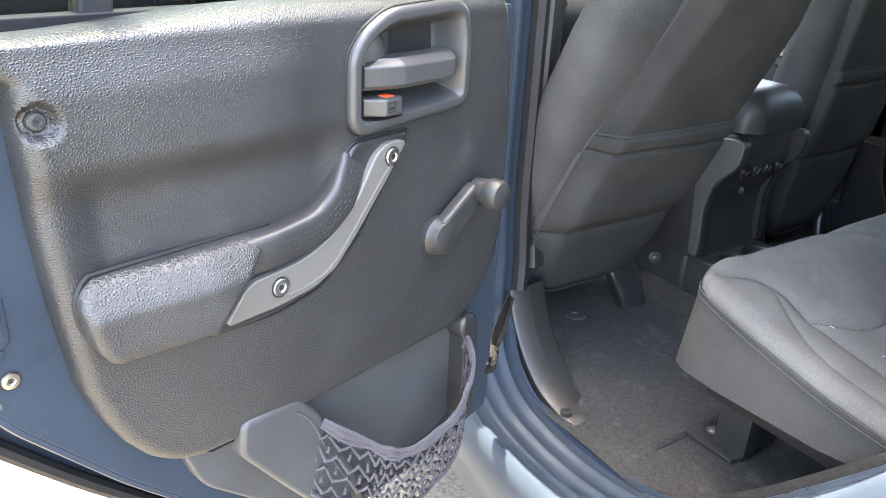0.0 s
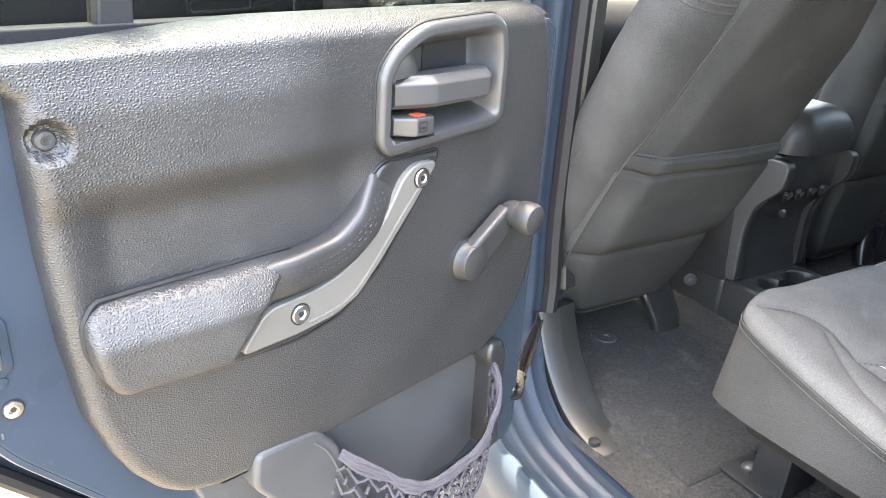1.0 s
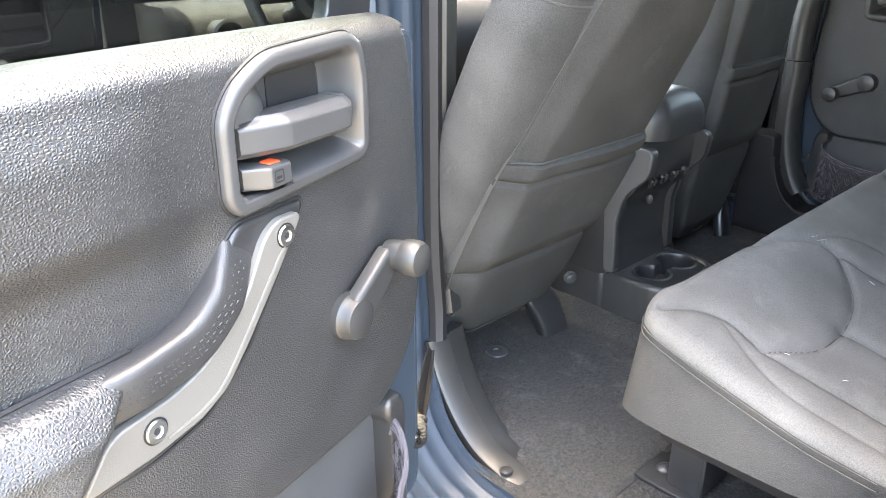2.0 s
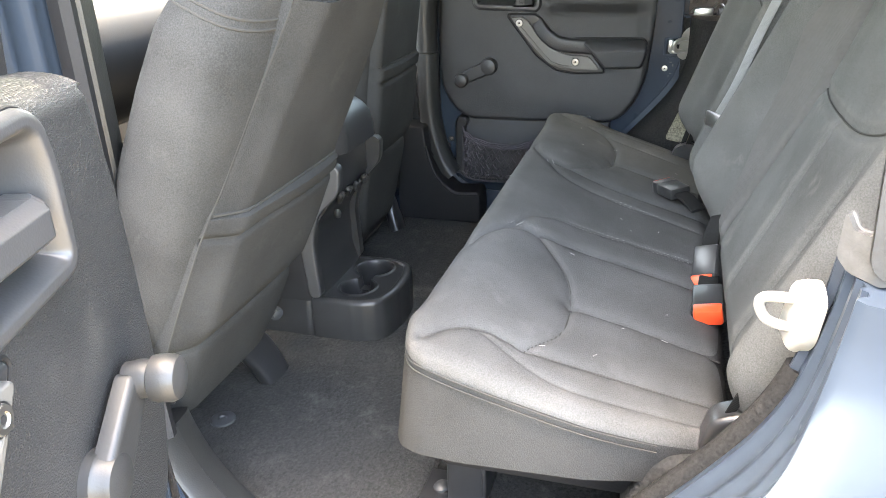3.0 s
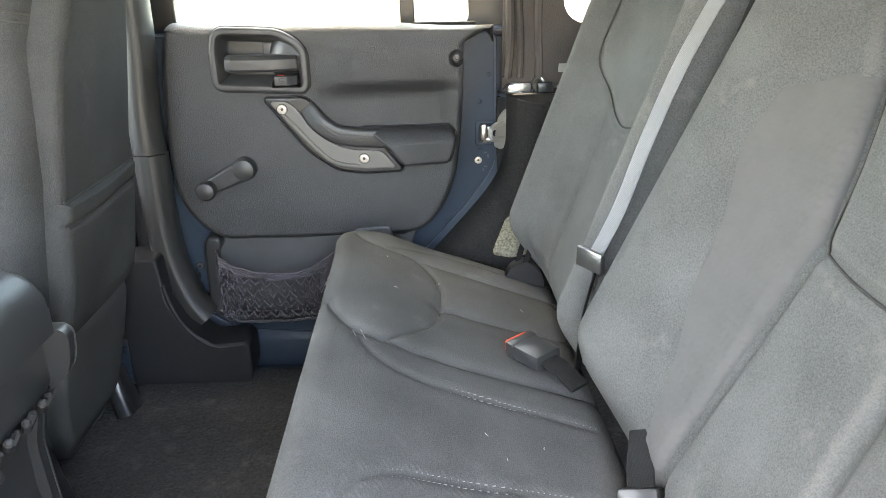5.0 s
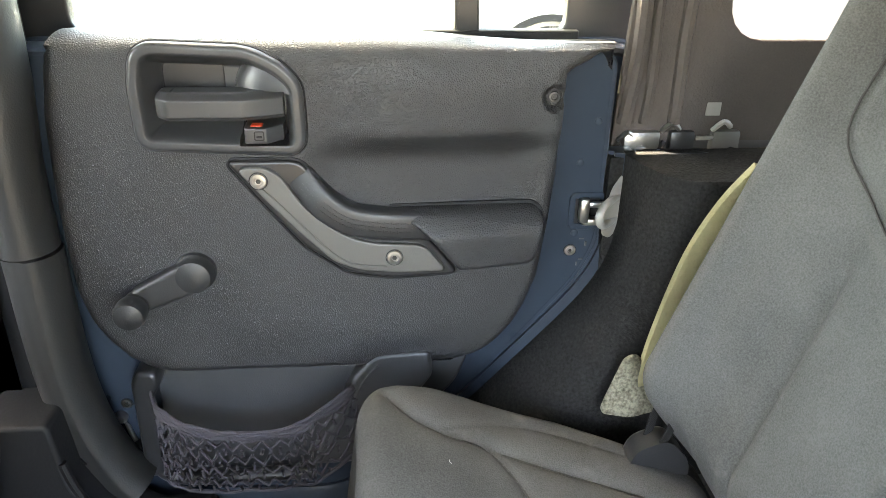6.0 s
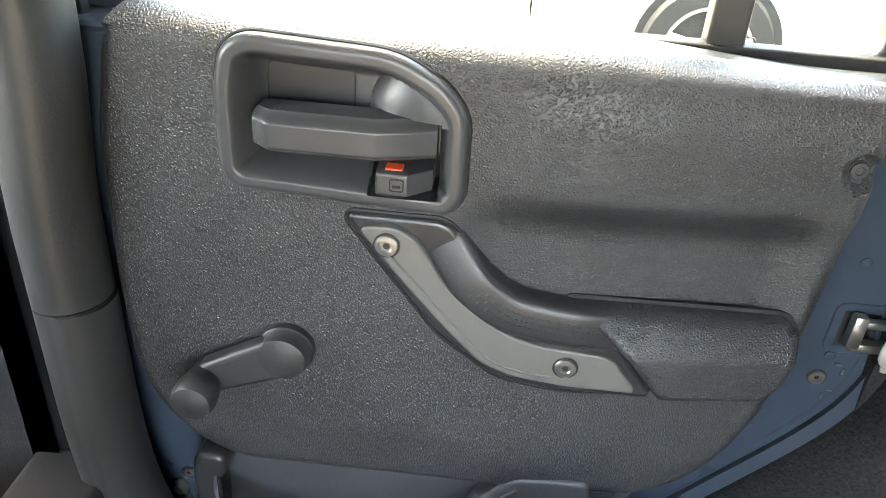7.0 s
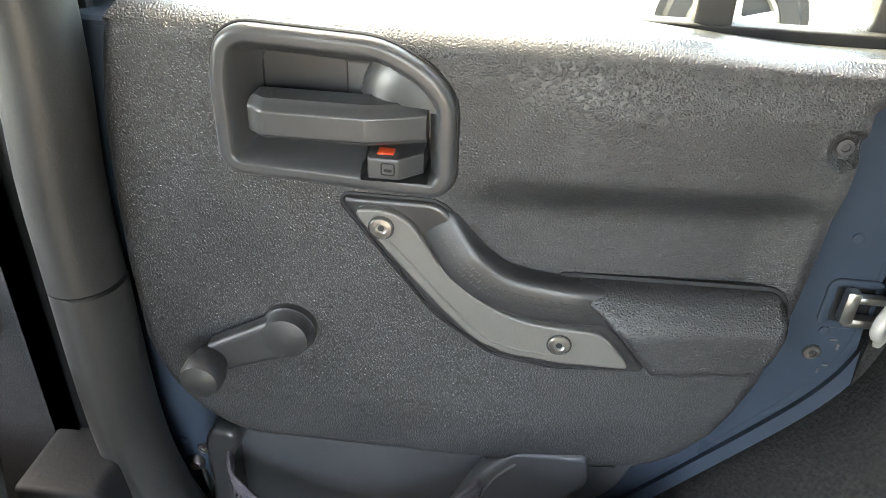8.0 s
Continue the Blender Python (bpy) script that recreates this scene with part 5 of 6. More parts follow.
# ---- centre console ----
def console():
    c = thing("centre_console", (0.0, 0.05, 0.48), "black plastic centre console with rear cup holders", "console")
    base = rounded([(-0.118, -0.02), (-0.118, -0.12), (-0.085, -0.175), (0.0, -0.192), (0.09, -0.180), (0.122, -0.13), (0.122, 0.0), (0.10, 0.75), (-0.10, 0.75)], 0.035, 6)
    flat = lambda a, b, h: (a, b, h)
    cups = [(0.060, -0.098, 0.041), (-0.040, -0.096, 0.038)]
    # tray top with two round wells joined by a slot
    part("body", slab(offset_loop(base, 0.006), 0.474, 0.512, 0.004, flat), GLOSS_BLACK, c, "black console body")
    ys = [-0.191, -0.186, -0.176, -0.160, -0.135, -0.110, -0.020]
    lo = table(ys, [-0.030, -0.062, -0.090, -0.104, -0.114, -0.118, -0.118], 0.006)
    hi = table(ys, [0.030, 0.064, 0.094, 0.108, 0.118, 0.122, 0.122], 0.006)

    def tray_top(A, B, edge):
        z = 0.583 - rolled(edge, 0.012) - 0.004 * smoothstep(0.016, 0.020, edge)
        for x, y, r in cups:
            d = np.hypot(A - x, B - y)
            z = z - 0.058 * (1 - smoothstep(r - 0.004, r + 0.001, d)) + 0.003 * np.exp(-(((d - r - 0.004) / 0.0025) ** 2))
        slot = segdist(A, B, [cups[0][:2], cups[1][:2]])
        z = np.minimum(z, 0.583 - 0.030 * (1 - smoothstep(0.012, 0.017, slot)))
        return np.maximum(z, 0.520)

    part("cup_tray", sheet(np.linspace(-0.191, -0.020, 150), lo, hi, 170, tray_top, 0.474, flat), GLOSS_BLACK, c, "cup holder tray with two round wells", sharp=60)
    tail = rounded([(-0.118, -0.022), (0.122, -0.022), (0.10, 0.75), (-0.10, 0.75)], 0.02)
    part("front_body", slab(tail, 0.474, 0.578, 0.008, flat), GLOSS_BLACK, c)
    # rear upright with grey cheeks and a dark face
    cheek = [(-0.057, 0.884), (-0.116, 0.884), (-0.110, 0.825), (-0.056, 0.772), (-0.041, 0.71), (-0.047, 0.585), (-0.020, 0.585), (-0.006, 0.776)]
    for sx in (-1, 1):
        part("cheek_core", slab(rounded(cheek, 0.018), 0.100, 0.1185, 0.002, lambda a, b, h: (sx * h, a, b)), GLOSS_BLACK, c)
        part("side_cheek", slab(rounded(cheek, 0.018), 0.118, 0.1245, 0.004, lambda a, b, h: (sx * h, a, b)), GREY_PLASTIC, c, "mid grey console cheek")
    core = [(-0.026, 0.575), (-0.012, 0.775), (-0.050, 0.880), (0.30, 0.880), (0.30, 0.575)]
    part("core", slab(rounded(core, 0.012), -0.1195, 0.1195, 0.006, lambda a, b, h: (h, a, b)), GLOSS_BLACK, c)
    face = sheet(np.linspace(0.575, 0.80, 24), lambda b: 0 * b - 0.112, lambda b: 0 * b + 0.112, 20, lambda A, B, e: 0.008 + 0.050 * smoothstep(0.70, 0.80, B) ** 1.5 + 0.012 * smoothstep(0.64, 0.575, B), -0.01, lambda a, b, h: (a, -h - 0.02, b))
    part("rear_face", face, GLOSS_BLACK, c)
    part("face_screw", lathe([(0.010, -0.002), (0.010, 0.004), (0.004, 0.008), (0, 0.008)], (-0.004, -0.046, 0.735), (0, -1, 0.2), 14), STEEL, c)
    for k in range(4):
        x = -0.066 + 0.042 * k
        lip = smooth_line([(x - 0.020, -0.098, 0.812), (x - 0.008, -0.088, 0.795 + 0.004 * (k % 2)), (x + 0.006, -0.082, 0.788), (x + 0.014, -0.090, 0.806)], 5)
        part("lid_catch", tube(lip, [0.003, *[0.006] * (len(lip) - 2), 0.002], 8), GLOSS_BLACK, c)
    # padded lid, and the upper box under it
    part("upper_box", block((0.215, 0.40, 0.10), (0.0, 0.115, 0.845), 0.02), GLOSS_BLACK, c)
    lid = sheet(ends_fine(-0.115, 0.32, 40), table([-0.115, -0.09, -0.05, 0.28, 0.32], [-0.070, -0.105, -0.118, -0.118, -0.09]), table([-0.115, -0.09, -0.05, 0.28, 0.32], [0.070, 0.105, 0.118, 0.118, 0.09]), 36, lambda A, B, e: 0.990 - rolled(e, 0.055) - 0.02 * (A / 0.118) ** 2, 0.895, lambda a, b, h: (a, b, h))
    part("armrest_lid", lid, GRIP, c, "padded black vinyl armrest lid")
    return c


console()

# ---- floor fittings ----
solid("floor_plug", lathe([(0.024, -0.001), (0.023, 0.0025), (0.015, 0.004), (0.008, 0.0038), (0.006, 0.0005), (0, 0.0005)], (-0.422, 0.026, 0.4750), (0, 0, 1), 24), SOFT_PLASTIC, "round dark plastic plug in the carpet", "floor plug")
solid("floor_bolt", lathe([(0.015, -0.002), (0.015, 0.002), (0.009, 0.003), (0.009, 0.010), (0.004, 0.012), (0, 0.012)], (-0.150, 0.05, 0.553), (-0.6, -0.8, 0.1), 16), SOFT_PLASTIC, "dark bolt head beside the console", "bolt")
mat = sheet(ends_fine(-0.40, 0.20, 50), lambda b: 0 * b - 0.62, lambda b: 0 * b - 0.16, 60, lambda A, B, e: 0.474 - rolled(e, 0.006) + 0.002 * np.sin(A * 30) * np.sin(B * 23), 0.462, lambda a, b, h: (a, b, h))
solid("floor_mat", mat, CARPET, "charcoal carpet floor mat", "floor mat")


# ---- belts and buckles ----
def buckle(at, way, up, label, red=1.0):
    """A buckle stalk: way along its length, up out of its button face."""
    at, way = Vector(at), Vector(way).normalized()
    up = (Vector(up) - way * Vector(up).dot(way)).normalized()
    side = way.cross(up)
    m = Matrix.Translation(at) @ Matrix((side, way, up)).transposed().to_4x4()
    ob = thing("seat_belt_buckle", at, label, "buckle", "belt buckles")
    box = merged(block((0.050, 0.062, 0.026), (0, -0.006, 0), 0.006), block((0.054, 0.020, 0.029), (0, 0.026, 0), 0.005))
    box.transform(m)
    part("housing", box, GLOSS_BLACK, ob)
    btn = block((0.046, 0.024 * red**0.5, 0.030 * red**0.2), (0, 0.030 + 0.012 * (1 - red**0.5), 0.0015), 0.005)
    btn.transform(m)
    part("button", btn, RED, ob, "red orange release button")
    stalk = tube([m @ Vector((0, -0.03, 0)), m @ Vector((0, -0.06, -0.004)), m @ Vector((0, -0.10, -0.02))], 0.01, 10, flat=(0.034, 0.008, tuple(up)))
    part("stalk", stalk, WEB, ob)
    return ob


buckle((-0.131, -0.812, 0.742), (-0.62, 0.02, -0.75), (-0.50, 0.60, 0.50), "black seat belt buckle with a red button, hanging")
buckle((-0.246, -0.812, 0.728), (-0.96, 0.0, -0.22), (-0.22, 0.18, 0.95), "black seat belt buckle with a red button, lying flat")
buckle((0.236, -0.743, 0.757), (0.10, 0.066, -0.005), (0.0, 0.1, 1), "black seat belt buckle lying on the cushion", 0.25)
belt_path = smooth_line([(0.195, -1.06, 1.46), (0.190, -0.936, 1.237), (0.188, -0.883, 1.108), (0.186, -0.848, 1.002), (0.188, -0.820, 0.935)], 8)
belt = thing("seat_belt", (0.19, -0.83, 0.80), "grey middle seat belt hanging before the split back", "seat belt")
part("strap", tube(belt_path, 0.01, 10, flat=(0.020, 0.0018, (-0.75, 0.6, 0.2))), BELT, belt)
part("lower_strap", tube(smooth_line([(0.192, -0.826, 0.915), (0.196, -0.812, 0.84), (0.200, -0.805, 0.74)], 6), 0.01, 10, flat=(0.03, 0.003, (0.5, 0.8, 0.3))), WEB, belt)
part("tongue", merged(block((0.052, 0.008, 0.030), (0.190, -0.812, 0.925), 0.003, Matrix.Rotation(0.5, 4, "Z")), block((0.030, 0.005, 0.040), (0.200, -0.816, 0.895), 0.002, Matrix.Rotation(0.5, 4, "Z"))), STEEL, belt, "bright steel belt tongue")

# ---- rear pillar fittings ----
def striker(s, x, y, way, lift=0.0):
    """A bevelled plate with a bent loop; way: the direction along its width, outwards."""
    st = thing("door_striker", (s * x, y, 0.93), "pale steel door striker on the rear pillar", "striker", "door strikers")
    w = Vector((s * way[0], way[1], 0)).normalized()
    n = Vector((-abs(w.y), abs(w.x), 0)) if s > 0 else Vector((0, 1, 0))
    slim = 0.7 if s > 0 else 1.0
    put = lambda a, b, h: (s * x + w.x * a * slim + n.x * h, y + w.y * a * slim + n.y * h, b + lift)
    plate = rounded([(-0.033, 0.925), (0.0, 0.912), (0.023, 0.935), (0.033, 0.985), (0.015, 1.002), (-0.015, 0.985)], 0.010)
    part("plate", slab(plate, 0.0, 0.014, 0.005, put), WHITE_STEEL, st)
    loop = smooth_line([put(-0.003, 0.970, 0.0), put(-0.008, 0.969, 0.026), put(-0.017, 0.962, 0.036), put(-0.019, 0.950, 0.036), put(-0.011, 0.940, 0.028), put(-0.003, 0.938, 0.0)], 6)
    part("loop", tube(loop, 0.0055, 10), WHITE_STEEL, st, "bent steel striker loop")
    return st


striker(-1, 0.705, -0.869, (0.963, -0.27))
striker(1, 0.786, -0.755, (0.6, -0.8), 0.032)



def top_bracket():
    """Grey bracket that holds the soft top on the left pillar."""
    b = thing("soft_top_bracket", (-0.755, -0.895, 1.035), "weathered grey metal soft top bracket with a hole", "bracket")
    d = Vector((-0.037, -0.042, 0)).normalized()
    put = lambda a, z, h: (-0.750 + d.x * a + d.y * h, -0.880 + d.y * a - d.x * h, z)
    loop = rounded([(-0.006, 1.038), (0.006, 1.027), (0.036, 1.023), (0.048, 1.032), (0.051, 1.060), (0.042, 1.065), (0.006, 1.064), (-0.004, 1.080)], 0.005)
    part("plate", slab(loop, -0.004, 0.006, 0.003, lambda a, z, h: put(a, z, -h)), BRACKET, b)
    part("rim", tube([put(a, z, -0.005) for a, z in loop], 0.0022, 6, closed=True), BRACKET, b)
    part("hole", lathe([(0.008, 0), (0.008, 0.0012), (0, 0.0012)], put(0.026, 1.038, -0.0055), (d.y, -d.x, 0), 18), CANVAS, b)
    return b


top_bracket()


# ---- soft top ----
def soft_top():
    t = thing("soft_top", (0, -0.6, 1.05), "brown black canvas soft top", "soft top", kind="structure")
    roof = sheet(np.linspace(-1.95, 0.75, 40), lambda b: 0 * b - 0.80, lambda b: 0 * b + 0.80, 40, lambda A, B, e: 1.745 - rolled(e, 0.09) + 0.02 * np.cos(A * 1.6) + 0.006 * np.cos(B * 7), 1.64, lambda a, b, h: (a, b, h))
    part("roof", roof, CANVAS, t)
    # unseen sheet under the roof, added to bounce daylight into the cabin
    liner = rounded([(-0.77, -1.90), (0.77, -1.90), (0.77, 0.72), (-0.77, 0.72)], 0.06)
    part("bounce_liner", slab(liner, 1.638, 1.630, 0.002, lambda a, b, h: (a, b, h)), BOUNCE_LINER, t, "unseen lining under the soft top, added to bounce light")
    for s in (-1, 1):
        y0 = -0.893 if s < 0 else -0.752
        base, tilt = (0.775, 0.18) if s < 0 else (0.835, 0.13)
        put = lambda a, b, h: (s * (base - tilt * (b - 1.04) - h), a, b)
        front = -0.875 if s > 0 else -1.06
        outer = rounded([(y0, 1.03), (-1.95, 1.03), (-1.95, 1.66), (y0, 1.66)], 0.02, 6)
        hole = rounded([(front, 1.198), (-1.85, 1.198), (-1.85, 1.61), (front, 1.61)], 0.05, 6)
        side = part("side_curtain", slab(outer, -0.004, 0.004, 0.002, put, hole=hole), CANVAS if s > 0 else WEATHERED, t, "canvas side curtain with a window")
        part("vinyl_window", slab(offset_loop(hole, -0.012), -0.001, 0.001, 0.0005, put, steps=1), SMOKE, side, "smoked vinyl window")
        if s < 0:
            hem = smooth_line([put(-0.912, 1.55, -0.006), put(-0.914, 1.25, -0.006), put(-0.920, 1.12, -0.006), put(-0.931, 1.040, -0.010), put(-0.966, 1.028, -0.012), put(-1.30, 1.028, -0.012)], 8)
            part("hem", tube(hem, 0.006, 8, flat=(0.014, 0.004, (1, 0, 0.1))), HEM, side, "pale weathered hem of the curtain")
        # folds along the front edge
        for k, y in enumerate((y0 - 0.012, y0 - 0.035, y0 - 0.075)):
            part("fold", tube([put(y + 0.004 * math.sin(z * 20 + k), z, 0.006) for z in np.linspace(1.09, 1.64, 20)], [0.010, 0.007, 0.009][k] * np.ones(20), 8), CANVAS if s > 0 else WEATHERED, side)
    rc = rounded([(-0.76, 1.04), (0.76, 1.04), (0.70, 1.68), (-0.70, 1.68)], 0.05)
    rput = lambda a, b, h: (a, -1.955 + h, b)
    cur = part("rear_curtain", slab(rc, -0.004, 0.004, 0.002, rput, hole=offset_loop(rc, 0.06)), CANVAS, t)
    part("rear_window", slab(offset_loop(rc, 0.056), -0.001, 0.001, 0.0005, rput, steps=1), SMOKE, cur, "smoked vinyl rear window")
    return t


soft_top()
rail = thing("top_rail", (0.845, -0.85, 1.06), "dull grey soft top rail with bright metal clips", "rail")
part("rail", block((0.014, 0.36, 0.022), (0.835, -0.95, 1.062), 0.004), GREY_PLASTIC, rail)
for y, w in ((-0.790, 0.05), (-0.845, 0.035), (-0.905, 0.04)):
    part("clip", block((0.022, w, 0.030), (0.828, y, 1.064), 0.005), (STEEL if w == 0.05 else PLASTIC if w == 0.035 else SILVER), rail)
rng = random.Random(11)
for k in range(9):
    y, z = -0.770 - 0.018 * k + rng.uniform(-0.005, 0.005), 1.062 + rng.uniform(-0.012, 0.016)
    bit = tube(smooth_line([(0.824, y + 0.012, z), (0.818, y, z + rng.uniform(-0.01, 0.014)), (0.823, y - 0.012, z + rng.uniform(-0.008, 0.008))], 4), rng.uniform(0.002, 0.0045), 6)
    part("hook", bit, (STEEL, WHITE_STEEL, RUBBER)[k % 3], rail)
part("tail", tube(smooth_line([(0.826, -0.782, 1.062), (0.822, -0.760, 1.050), (0.822, -0.755, 1.030)], 5), 0.006, 8), STEEL, rail)
solid("label_tag", block((0.002, 0.020, 0.032), (0.822, -0.882, 1.115), 0.0008), WHITE_STEEL, "small white label on the canvas", "label")

# ---- front cabin seen past the seats ----
dash = sheet(np.linspace(0.80, 1.14, 20), lambda b: 0 * b - 0.72, lambda b: 0 * b + 0.72, 40, lambda A, B, e: 0.10 * np.sin((B - 0.8) * 8) - rolled(e, 0.04), -0.15, lambda a, b, h: (a, 0.78 - h, b))
solid("dashboard", dash, RUBBER, "black plastic dashboard with round vents", "dashboard")
wheel = thing("steering_wheel", (-0.375, 0.62, 1.0), "black steering wheel with a silver emblem", "steering wheel")
wc, wax = Vector((-0.425, 0.585, 1.165)), Vector((0, -0.9, 0.43)).normalized()
wm = Matrix.Translation(wc) @ wax.to_track_quat("Z", "Y").to_matrix().to_4x4()
ring = [wm @ Vector((0.185 * math.cos(a), 0.185 * math.sin(a), 0)) for a in np.arange(40) / 40 * 2 * math.pi]
part("rim", tube(ring, 0.015, 10, closed=True), WHEEL_GREY, wheel)
part("hub", lathe([(0.075, -0.02), (0.08, 0.0), (0.07, 0.02), (0.03, 0.028), (0, 0.028)], wc, wax, 24), WHEEL_GREY, wheel)
part("emblem", tube([wm @ Vector((0.026 * math.cos(a), 0.026 * math.sin(a), 0.029)) for a in np.linspace(-3.5, 0.4, 24)], 0.006, 8), WHITE_STEEL, wheel, "plain silver emblem ring")
part("emblem_bar", tube([wm @ Vector((-0.022, 0.006, 0.030)), wm @ Vector((0.022, 0.010, 0.030))], 0.004, 6), SILVER, wheel)
for a in (0.0, math.pi, -math.pi / 2):
    part("spoke", tube([wm @ Vector((0.06 * math.cos(a), 0.06 * math.sin(a), 0.005)), wm @ Vector((0.18 * math.cos(a), 0.18 * math.sin(a), 0))], 0.014, 8), WHEEL_GREY, wheel)
part("column", tube([tuple(wc - wax * 0.02), tuple(wc - wax * 0.25)], 0.03, 10), PLASTIC, wheel)


def front_door(s, label, turn=None):
    d = thing("front_door", (s * 0.80, 0.5, 0.48), label, "car door", "front doors", turn=turn)
    put = lambda a, b, h: (s * (0.79 + h), a, b)
    loop = rounded([(0.02, 0.48), (0.88, 0.48), (0.95, 1.215), (0.02, 1.215)], 0.03)
    part("outer_skin", slab(loop, -0.03, 0.022, 0.012, put), PAINT, d)
    part("trim_panel", slab(offset_loop(loop, 0.03), -0.028, -0.05, 0.01, put), VINYL, d)
    arm = rounded([(0.10, 0.90), (0.40, 0.90), (0.44, 0.955), (0.10, 0.97)], 0.02)
    part("armrest", slab(arm, -0.04, -0.095, 0.015, put), VINYL, d)
    pull = smooth_line([(s * 0.725, 0.66, 1.06), (s * 0.705, 0.60, 1.02), (s * 0.700, 0.52, 0.975), (s * 0.712, 0.42, 0.945)], 6)
    part("pull_handle", tube(pull, 0.018, 10), SILVER, d, "grey silver pull handle")
    fb = rounded([(0.60, 1.08), (0.79, 1.08), (0.79, 1.19), (0.66, 1.195), (0.60, 1.15)], 0.02)
    part("handle_surround", slab(fb, -0.04, -0.062, 0.006, put, hole=offset_loop(fb, 0.014)), PLASTIC, d)
    part("latch_paddle", slab(rounded([(0.63, 1.12), (0.77, 1.12), (0.77, 1.15), (0.63, 1.15)], 0.006), -0.04, -0.060, 0.006, put), PLASTIC, d)
    win = lambda a, b, h: (s * (0.795 - 0.10 * (b - 1.2) + h), a, b)
    fl = rounded([(0.025, 1.20), (0.94, 1.20), (0.72, 1.67), (0.025, 1.67)], 0.03)
    wf = part("window_frame", slab(fl, -0.012, 0.012, 0.004, win, hole=offset_loop(fl, 0.035)), PLASTIC, d)
    p = part("window_pane", slab(offset_loop(fl, 0.032), -0.002, 0.002, 0.0005, win, steps=1), CLEAR if s > 0 else TINT, wf)
    p.visible_shadow = False
    return d


FRONT_OPEN = Matrix.Translation((-0.86, 0.95, 0)) @ Matrix.Rotation(radians(-66), 4, "Z") @ Matrix.Translation((0.86, -0.95, 0))
BASE_F = Matrix.Translation((-0.80, 0.5, 0.48))
front_door(-1, "open blue front car door with dark inner trim", BASE_F.inverted() @ FRONT_OPEN @ BASE_F)
front_door(1, "closed blue front car door with dark window frame")
for x in (-0.62, -0.27, 0.0, 0.58):
    vent = thing("air_vent", (x, 0.66, 1.03), "round black air vent on the dashboard", "air vent", "dashboard vents")
    part("ring", lathe([(0.042, -0.05), (0.042, 0.006), (0.036, 0.010), (0.032, 0.004), (0, 0.002)], (x, 0.675, 1.075), (0, -1, 0.1), 24), PLASTIC, vent)
    for dz in (-0.016, 0.0, 0.016):
        part("slat", block((0.056, 0.008, 0.004), (x, 0.668, 1.075 + dz), 0.001), SOFT_PLASTIC, vent)
solid("wall_front", block((1.55, 0.05, 0.75), (0, 1.02, 0.78), 0.01), RUBBER, "dark firewall", "firewall", kind="structure")
ws = thing("windscreen", (0, 0.95, 1.15), "raked clear windscreen in a dark frame", "windscreen", kind="structure")
wput = lambda a, b, h: (a, 0.99 - 0.45 * (b - 1.15) + h, b)
wl = rounded([(-0.76, 1.13), (0.76, 1.13), (0.70, 1.70), (-0.70, 1.70)], 0.04)
part("frame", slab(wl, -0.02, 0.02, 0.005, wput, hole=offset_loop(wl, 0.05)), PAINT, ws)
pane = part("pane", slab(offset_loop(wl, 0.047), -0.002, 0.002, 0.0005, wput, steps=1), CLEAR, ws)
pane.visible_shadow = False
solid("bonnet", block((1.35, 1.25, 0.30), (0, 1.70, 0.98), 0.06, seg=4), PAINT, "blue grey bonnet", "bonnet", kind="structure")
for s in (-1, 1):
    for y in (2.05, -1.45):
        w = thing("wheel", (s * (0.74), y, GROUND), "black road wheel of the car", "wheel", "wheels of the car")
        part("tyre", lathe([(0.20, -0.11), (0.33, -0.115), (0.385, -0.09), (0.392, -0.04), (0.392, 0.04), (0.385, 0.09), (0.33, 0.115), (0.20, 0.11)], (s * (0.76), y, GROUND + 0.388), (1, 0, 0), 36), RUBBER, w)
        part("rim", lathe([(0.21, -0.10), (0.22, 0.08), (0.20, 0.09), (0.10, 0.06), (0, 0.06)], (s * (0.76), y, GROUND + 0.388), (s, 0, 0), 24), SILVER, w)


# ---- door check straps ----
def check_strap(s, door_at, body_at, hook_at):
    """Webbing that stops the door, with a knot and a steel hook at its door end."""
    st = thing("door_check_strap", door_at, "black webbing door check strap with a knot", "strap", "door check straps")
    a, c, hk = np.array(door_at), np.array(body_at), np.array(hook_at)
    for k, off in enumerate((-0.006, 0.006)):
        mid = (a + c) / 2 + np.array((0.0, off, off * 0.6 - 0.004))
        part("webbing", tube(smooth_line([a + np.array((0, 0, off)), mid, c + np.array((0, 0, off * 0.5))], 8), 0.01, 10, flat=(0.020, 0.004, (0.3, 1.0 - 2 * k, 0.5))), WEB, st)
    turns = []
    for k in range(4):
        ctr = a + (c - a) * (0.02 + 0.055 * k)
        r = 0.010 - 0.001 * k
        q = Vector(c - a).normalized().to_track_quat("Z", "Y").to_matrix()
        turns.append(tube([Vector(ctr) + q @ Vector((r * math.cos(t), r * 1.2 * math.sin(t), 0.006 * math.sin(t + k))) for t in np.arange(18) / 18 * 2 * math.pi], 0.006, 8, closed=True))
    part("knot", merged(*turns), WEB, st)
    part("hook", tube(smooth_line([hk, hk + np.array((0.004, -0.004, -0.014)), (hk + a) / 2, a], 6), 0.0035, 8), STEEL, st, "bent bright steel hook")
    part("hook_bolt", lathe([(0.010, -0.004), (0.010, 0.003), (0.006, 0.008), (0, 0.008)], tuple(hk), (0.6, -0.8, 0.1) if s < 0 else (-1, 0, 0), 14), STEEL, st)
    return st


check_strap(-1, (-0.868, -0.225, 0.622), (-0.712, -0.085, 0.640), (-0.872, -0.208, 0.650))
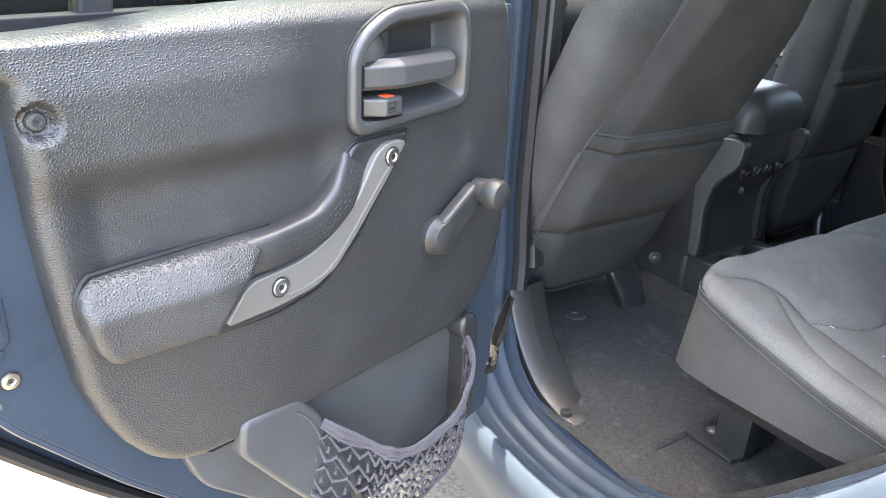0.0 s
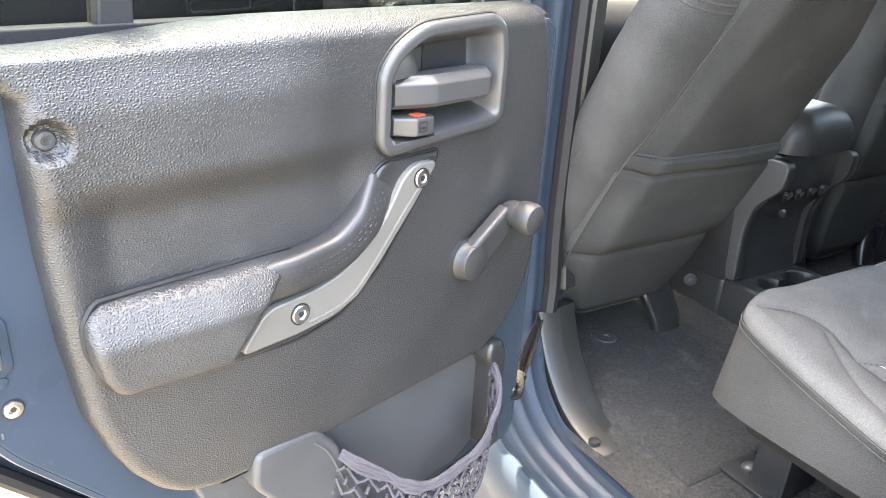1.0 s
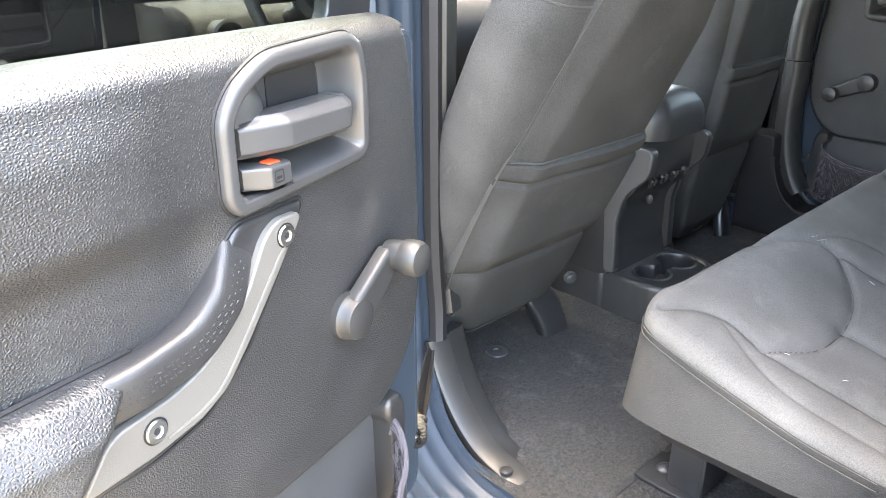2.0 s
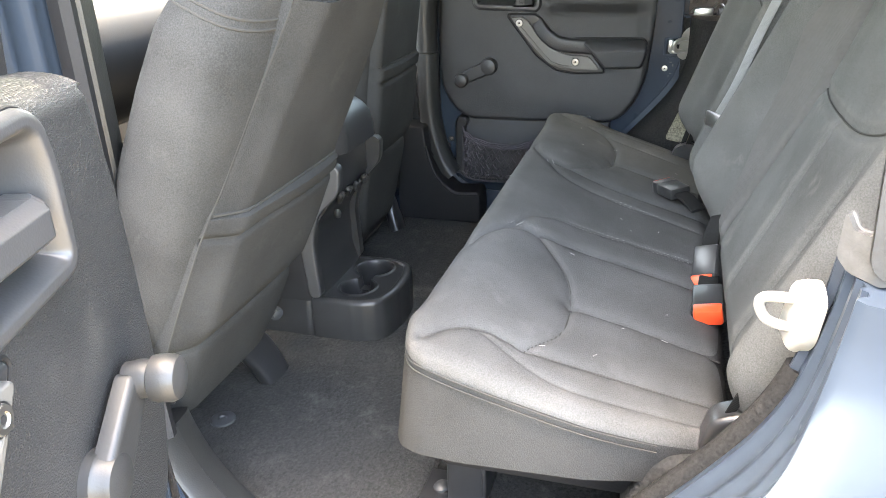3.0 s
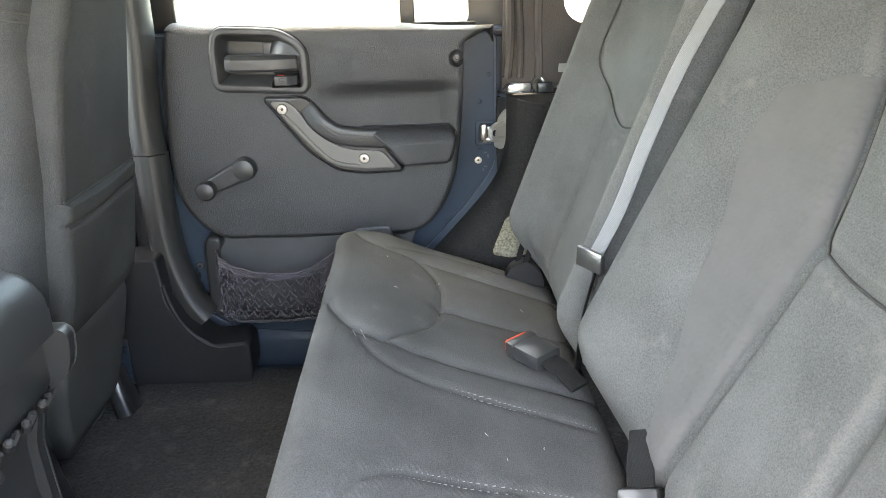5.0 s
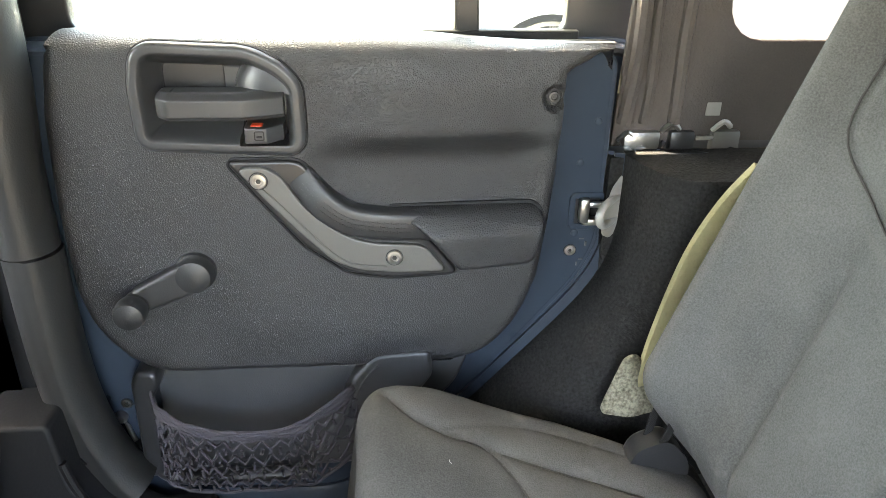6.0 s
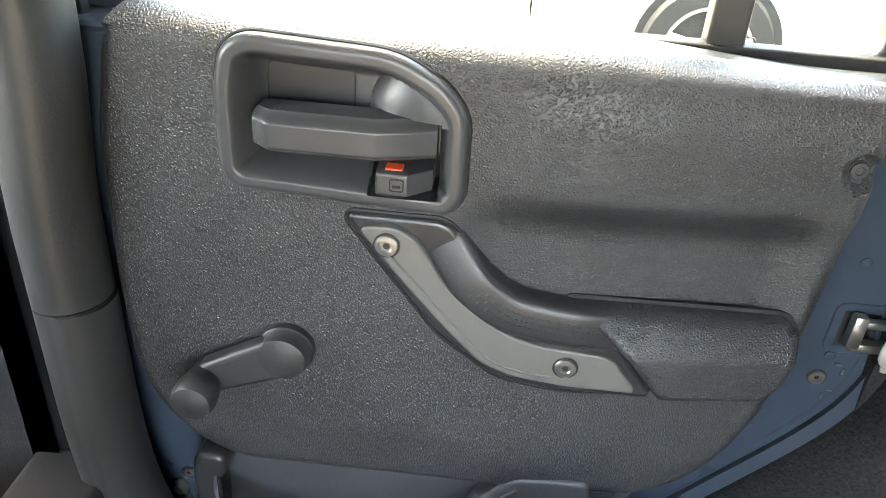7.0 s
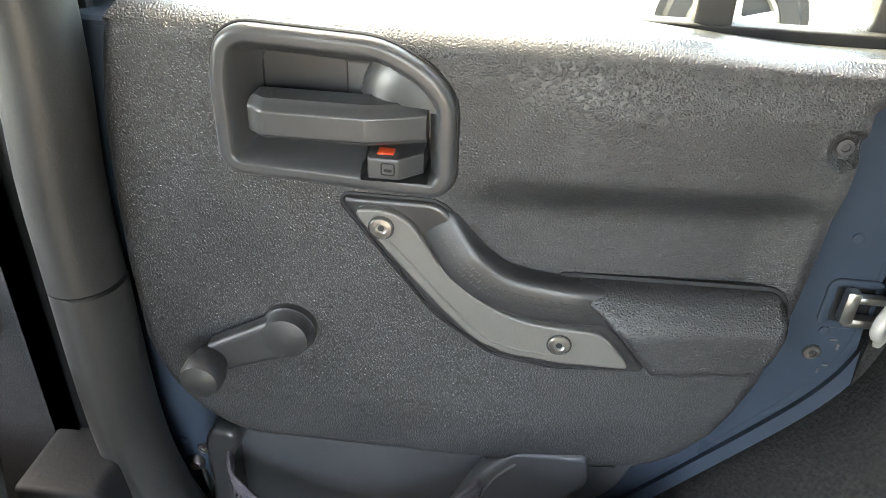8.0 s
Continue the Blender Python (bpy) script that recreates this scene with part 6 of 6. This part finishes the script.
check_strap(1, (0.785, -0.088, 0.612), (0.705, -0.036, 0.668), (0.795, -0.064, 0.668))


# ---- marks etched into the right door's panes ----
MARK = material("pale etched marks", (0.30, 0.30, 0.29), 0.7)


def etched(text, y, z, size, name="etched_mark"):
    cu = bpy.data.curves.new(name, "FONT")
    cu.body = text
    cu.size = size
    cu.extrude = 0.0002
    cu.materials.append(MARK)
    x = 0.8595 - 0.10 * (z - 1.2)
    ob = new(name, cu)
    ob.matrix_world = Matrix.Translation((x, y, z)) @ Matrix(((0, 0, 1), (1, 0, 0), (0, 1, 0))).to_4x4()
    return tagged(ob, "small pale approval mark on the window glass", "glass mark", "glass marks")


etched("43R-000265", -0.572, 1.203, 0.0062)
etched("43R-004553", -0.694, 1.203, 0.0062)
for y, z, r in ((-0.579, 1.2055, 0.0042), (-0.701, 1.2045, 0.0042), (-0.705, 1.1955, 0.0032)):
    ring = [(0.8593 - 0.10 * (z - 1.2), y + r * math.cos(a), z + r * math.sin(a)) for a in np.arange(20) / 20 * 2 * math.pi]
    solid("etched_ring", tube(ring, 0.0004, 5, closed=True), MARK, "small round mark on the window glass", "glass mark", "glass marks")


# ---- parked vehicle beyond the right door ----
CREAM = material("pale silver car paint", (0.55, 0.55, 0.53), 0.3, metal=0.3, spots=0.05, coat=0.6)


def parked_car(x0, yw):
    p = thing("parked_car", (x0 + 0.9, yw - 1.3, GROUND), "pale silver car parked on the sunlit concrete", "car")
    prof = [(yw + 0.95, 0.30), (yw + 0.95, 0.62), (yw + 0.80, 0.78), (yw - 0.10, 0.92), (yw - 0.75, 1.40), (yw - 2.20, 1.46), (yw - 2.95, 1.00), (yw - 3.45, 0.92), (yw - 3.50, 0.35), (yw - 3.1, 0.26), (yw + 0.6, 0.26)]
    part("body", slab(rounded(prof, 0.12, 6), 0.0, 1.70, 0.06, lambda a, b, h: (x0 + h, a, GROUND + b)), CREAM, p, "pale silver car body")
    part("body_side", slab(rounded(prof, 0.12, 6), 0.4, -0.02, 0.05, lambda a, b, h: (x0 + h, a, GROUND + b)), CREAM, p)
    for k, loop in enumerate(([(yw - 0.25, 0.96), (yw - 0.80, 1.34), (yw - 1.25, 1.36), (yw - 1.25, 0.97)], [(yw - 1.33, 0.97), (yw - 1.33, 1.36), (yw - 2.10, 1.38), (yw - 2.55, 1.02)])):
        part("side_window", slab(rounded(loop, 0.04), 0.0, -0.026, 0.004, lambda a, b, h: (x0 + h, a, GROUND + b)), RUBBER, p, "dark side window")
    for y in (yw, yw - 2.65):
        c = (x0 - 0.02, y, GROUND + 0.36)
        part("wheel_arch", lathe([(0.40, 0.0), (0.40, 0.012), (0.0, 0.012)], c, (-1, 0, 0), 36), RUBBER, p)
        part("tyre", lathe([(0.20, -0.02), (0.25, 0.035), (0.34, 0.035), (0.36, 0.0), (0.36, -0.15), (0.20, -0.15)], (c[0] - 0.012, y, c[2]), (-1, 0, 0), 40), RUBBER, p, "black tyre")
        rim = part("rim", lathe([(0.245, -0.03), (0.245, 0.030), (0.225, 0.034), (0.215, 0.0), (0.0, -0.01)], (c[0] - 0.012, y, c[2]), (-1, 0, 0), 36), SILVER, p)
        for k in range(5):
            t = k / 5 * 2 * math.pi + 0.3
            d = Vector((0, math.cos(t), math.sin(t)))
            o = Vector((c[0] - 0.036, y, c[2]))
            part("spoke", tube([o + d * 0.03, o + d * 0.23], [0.045, 0.030], 8), CREAM, rim, "pale wheel spoke")
    return p


parked_car(4.40, -1.48)
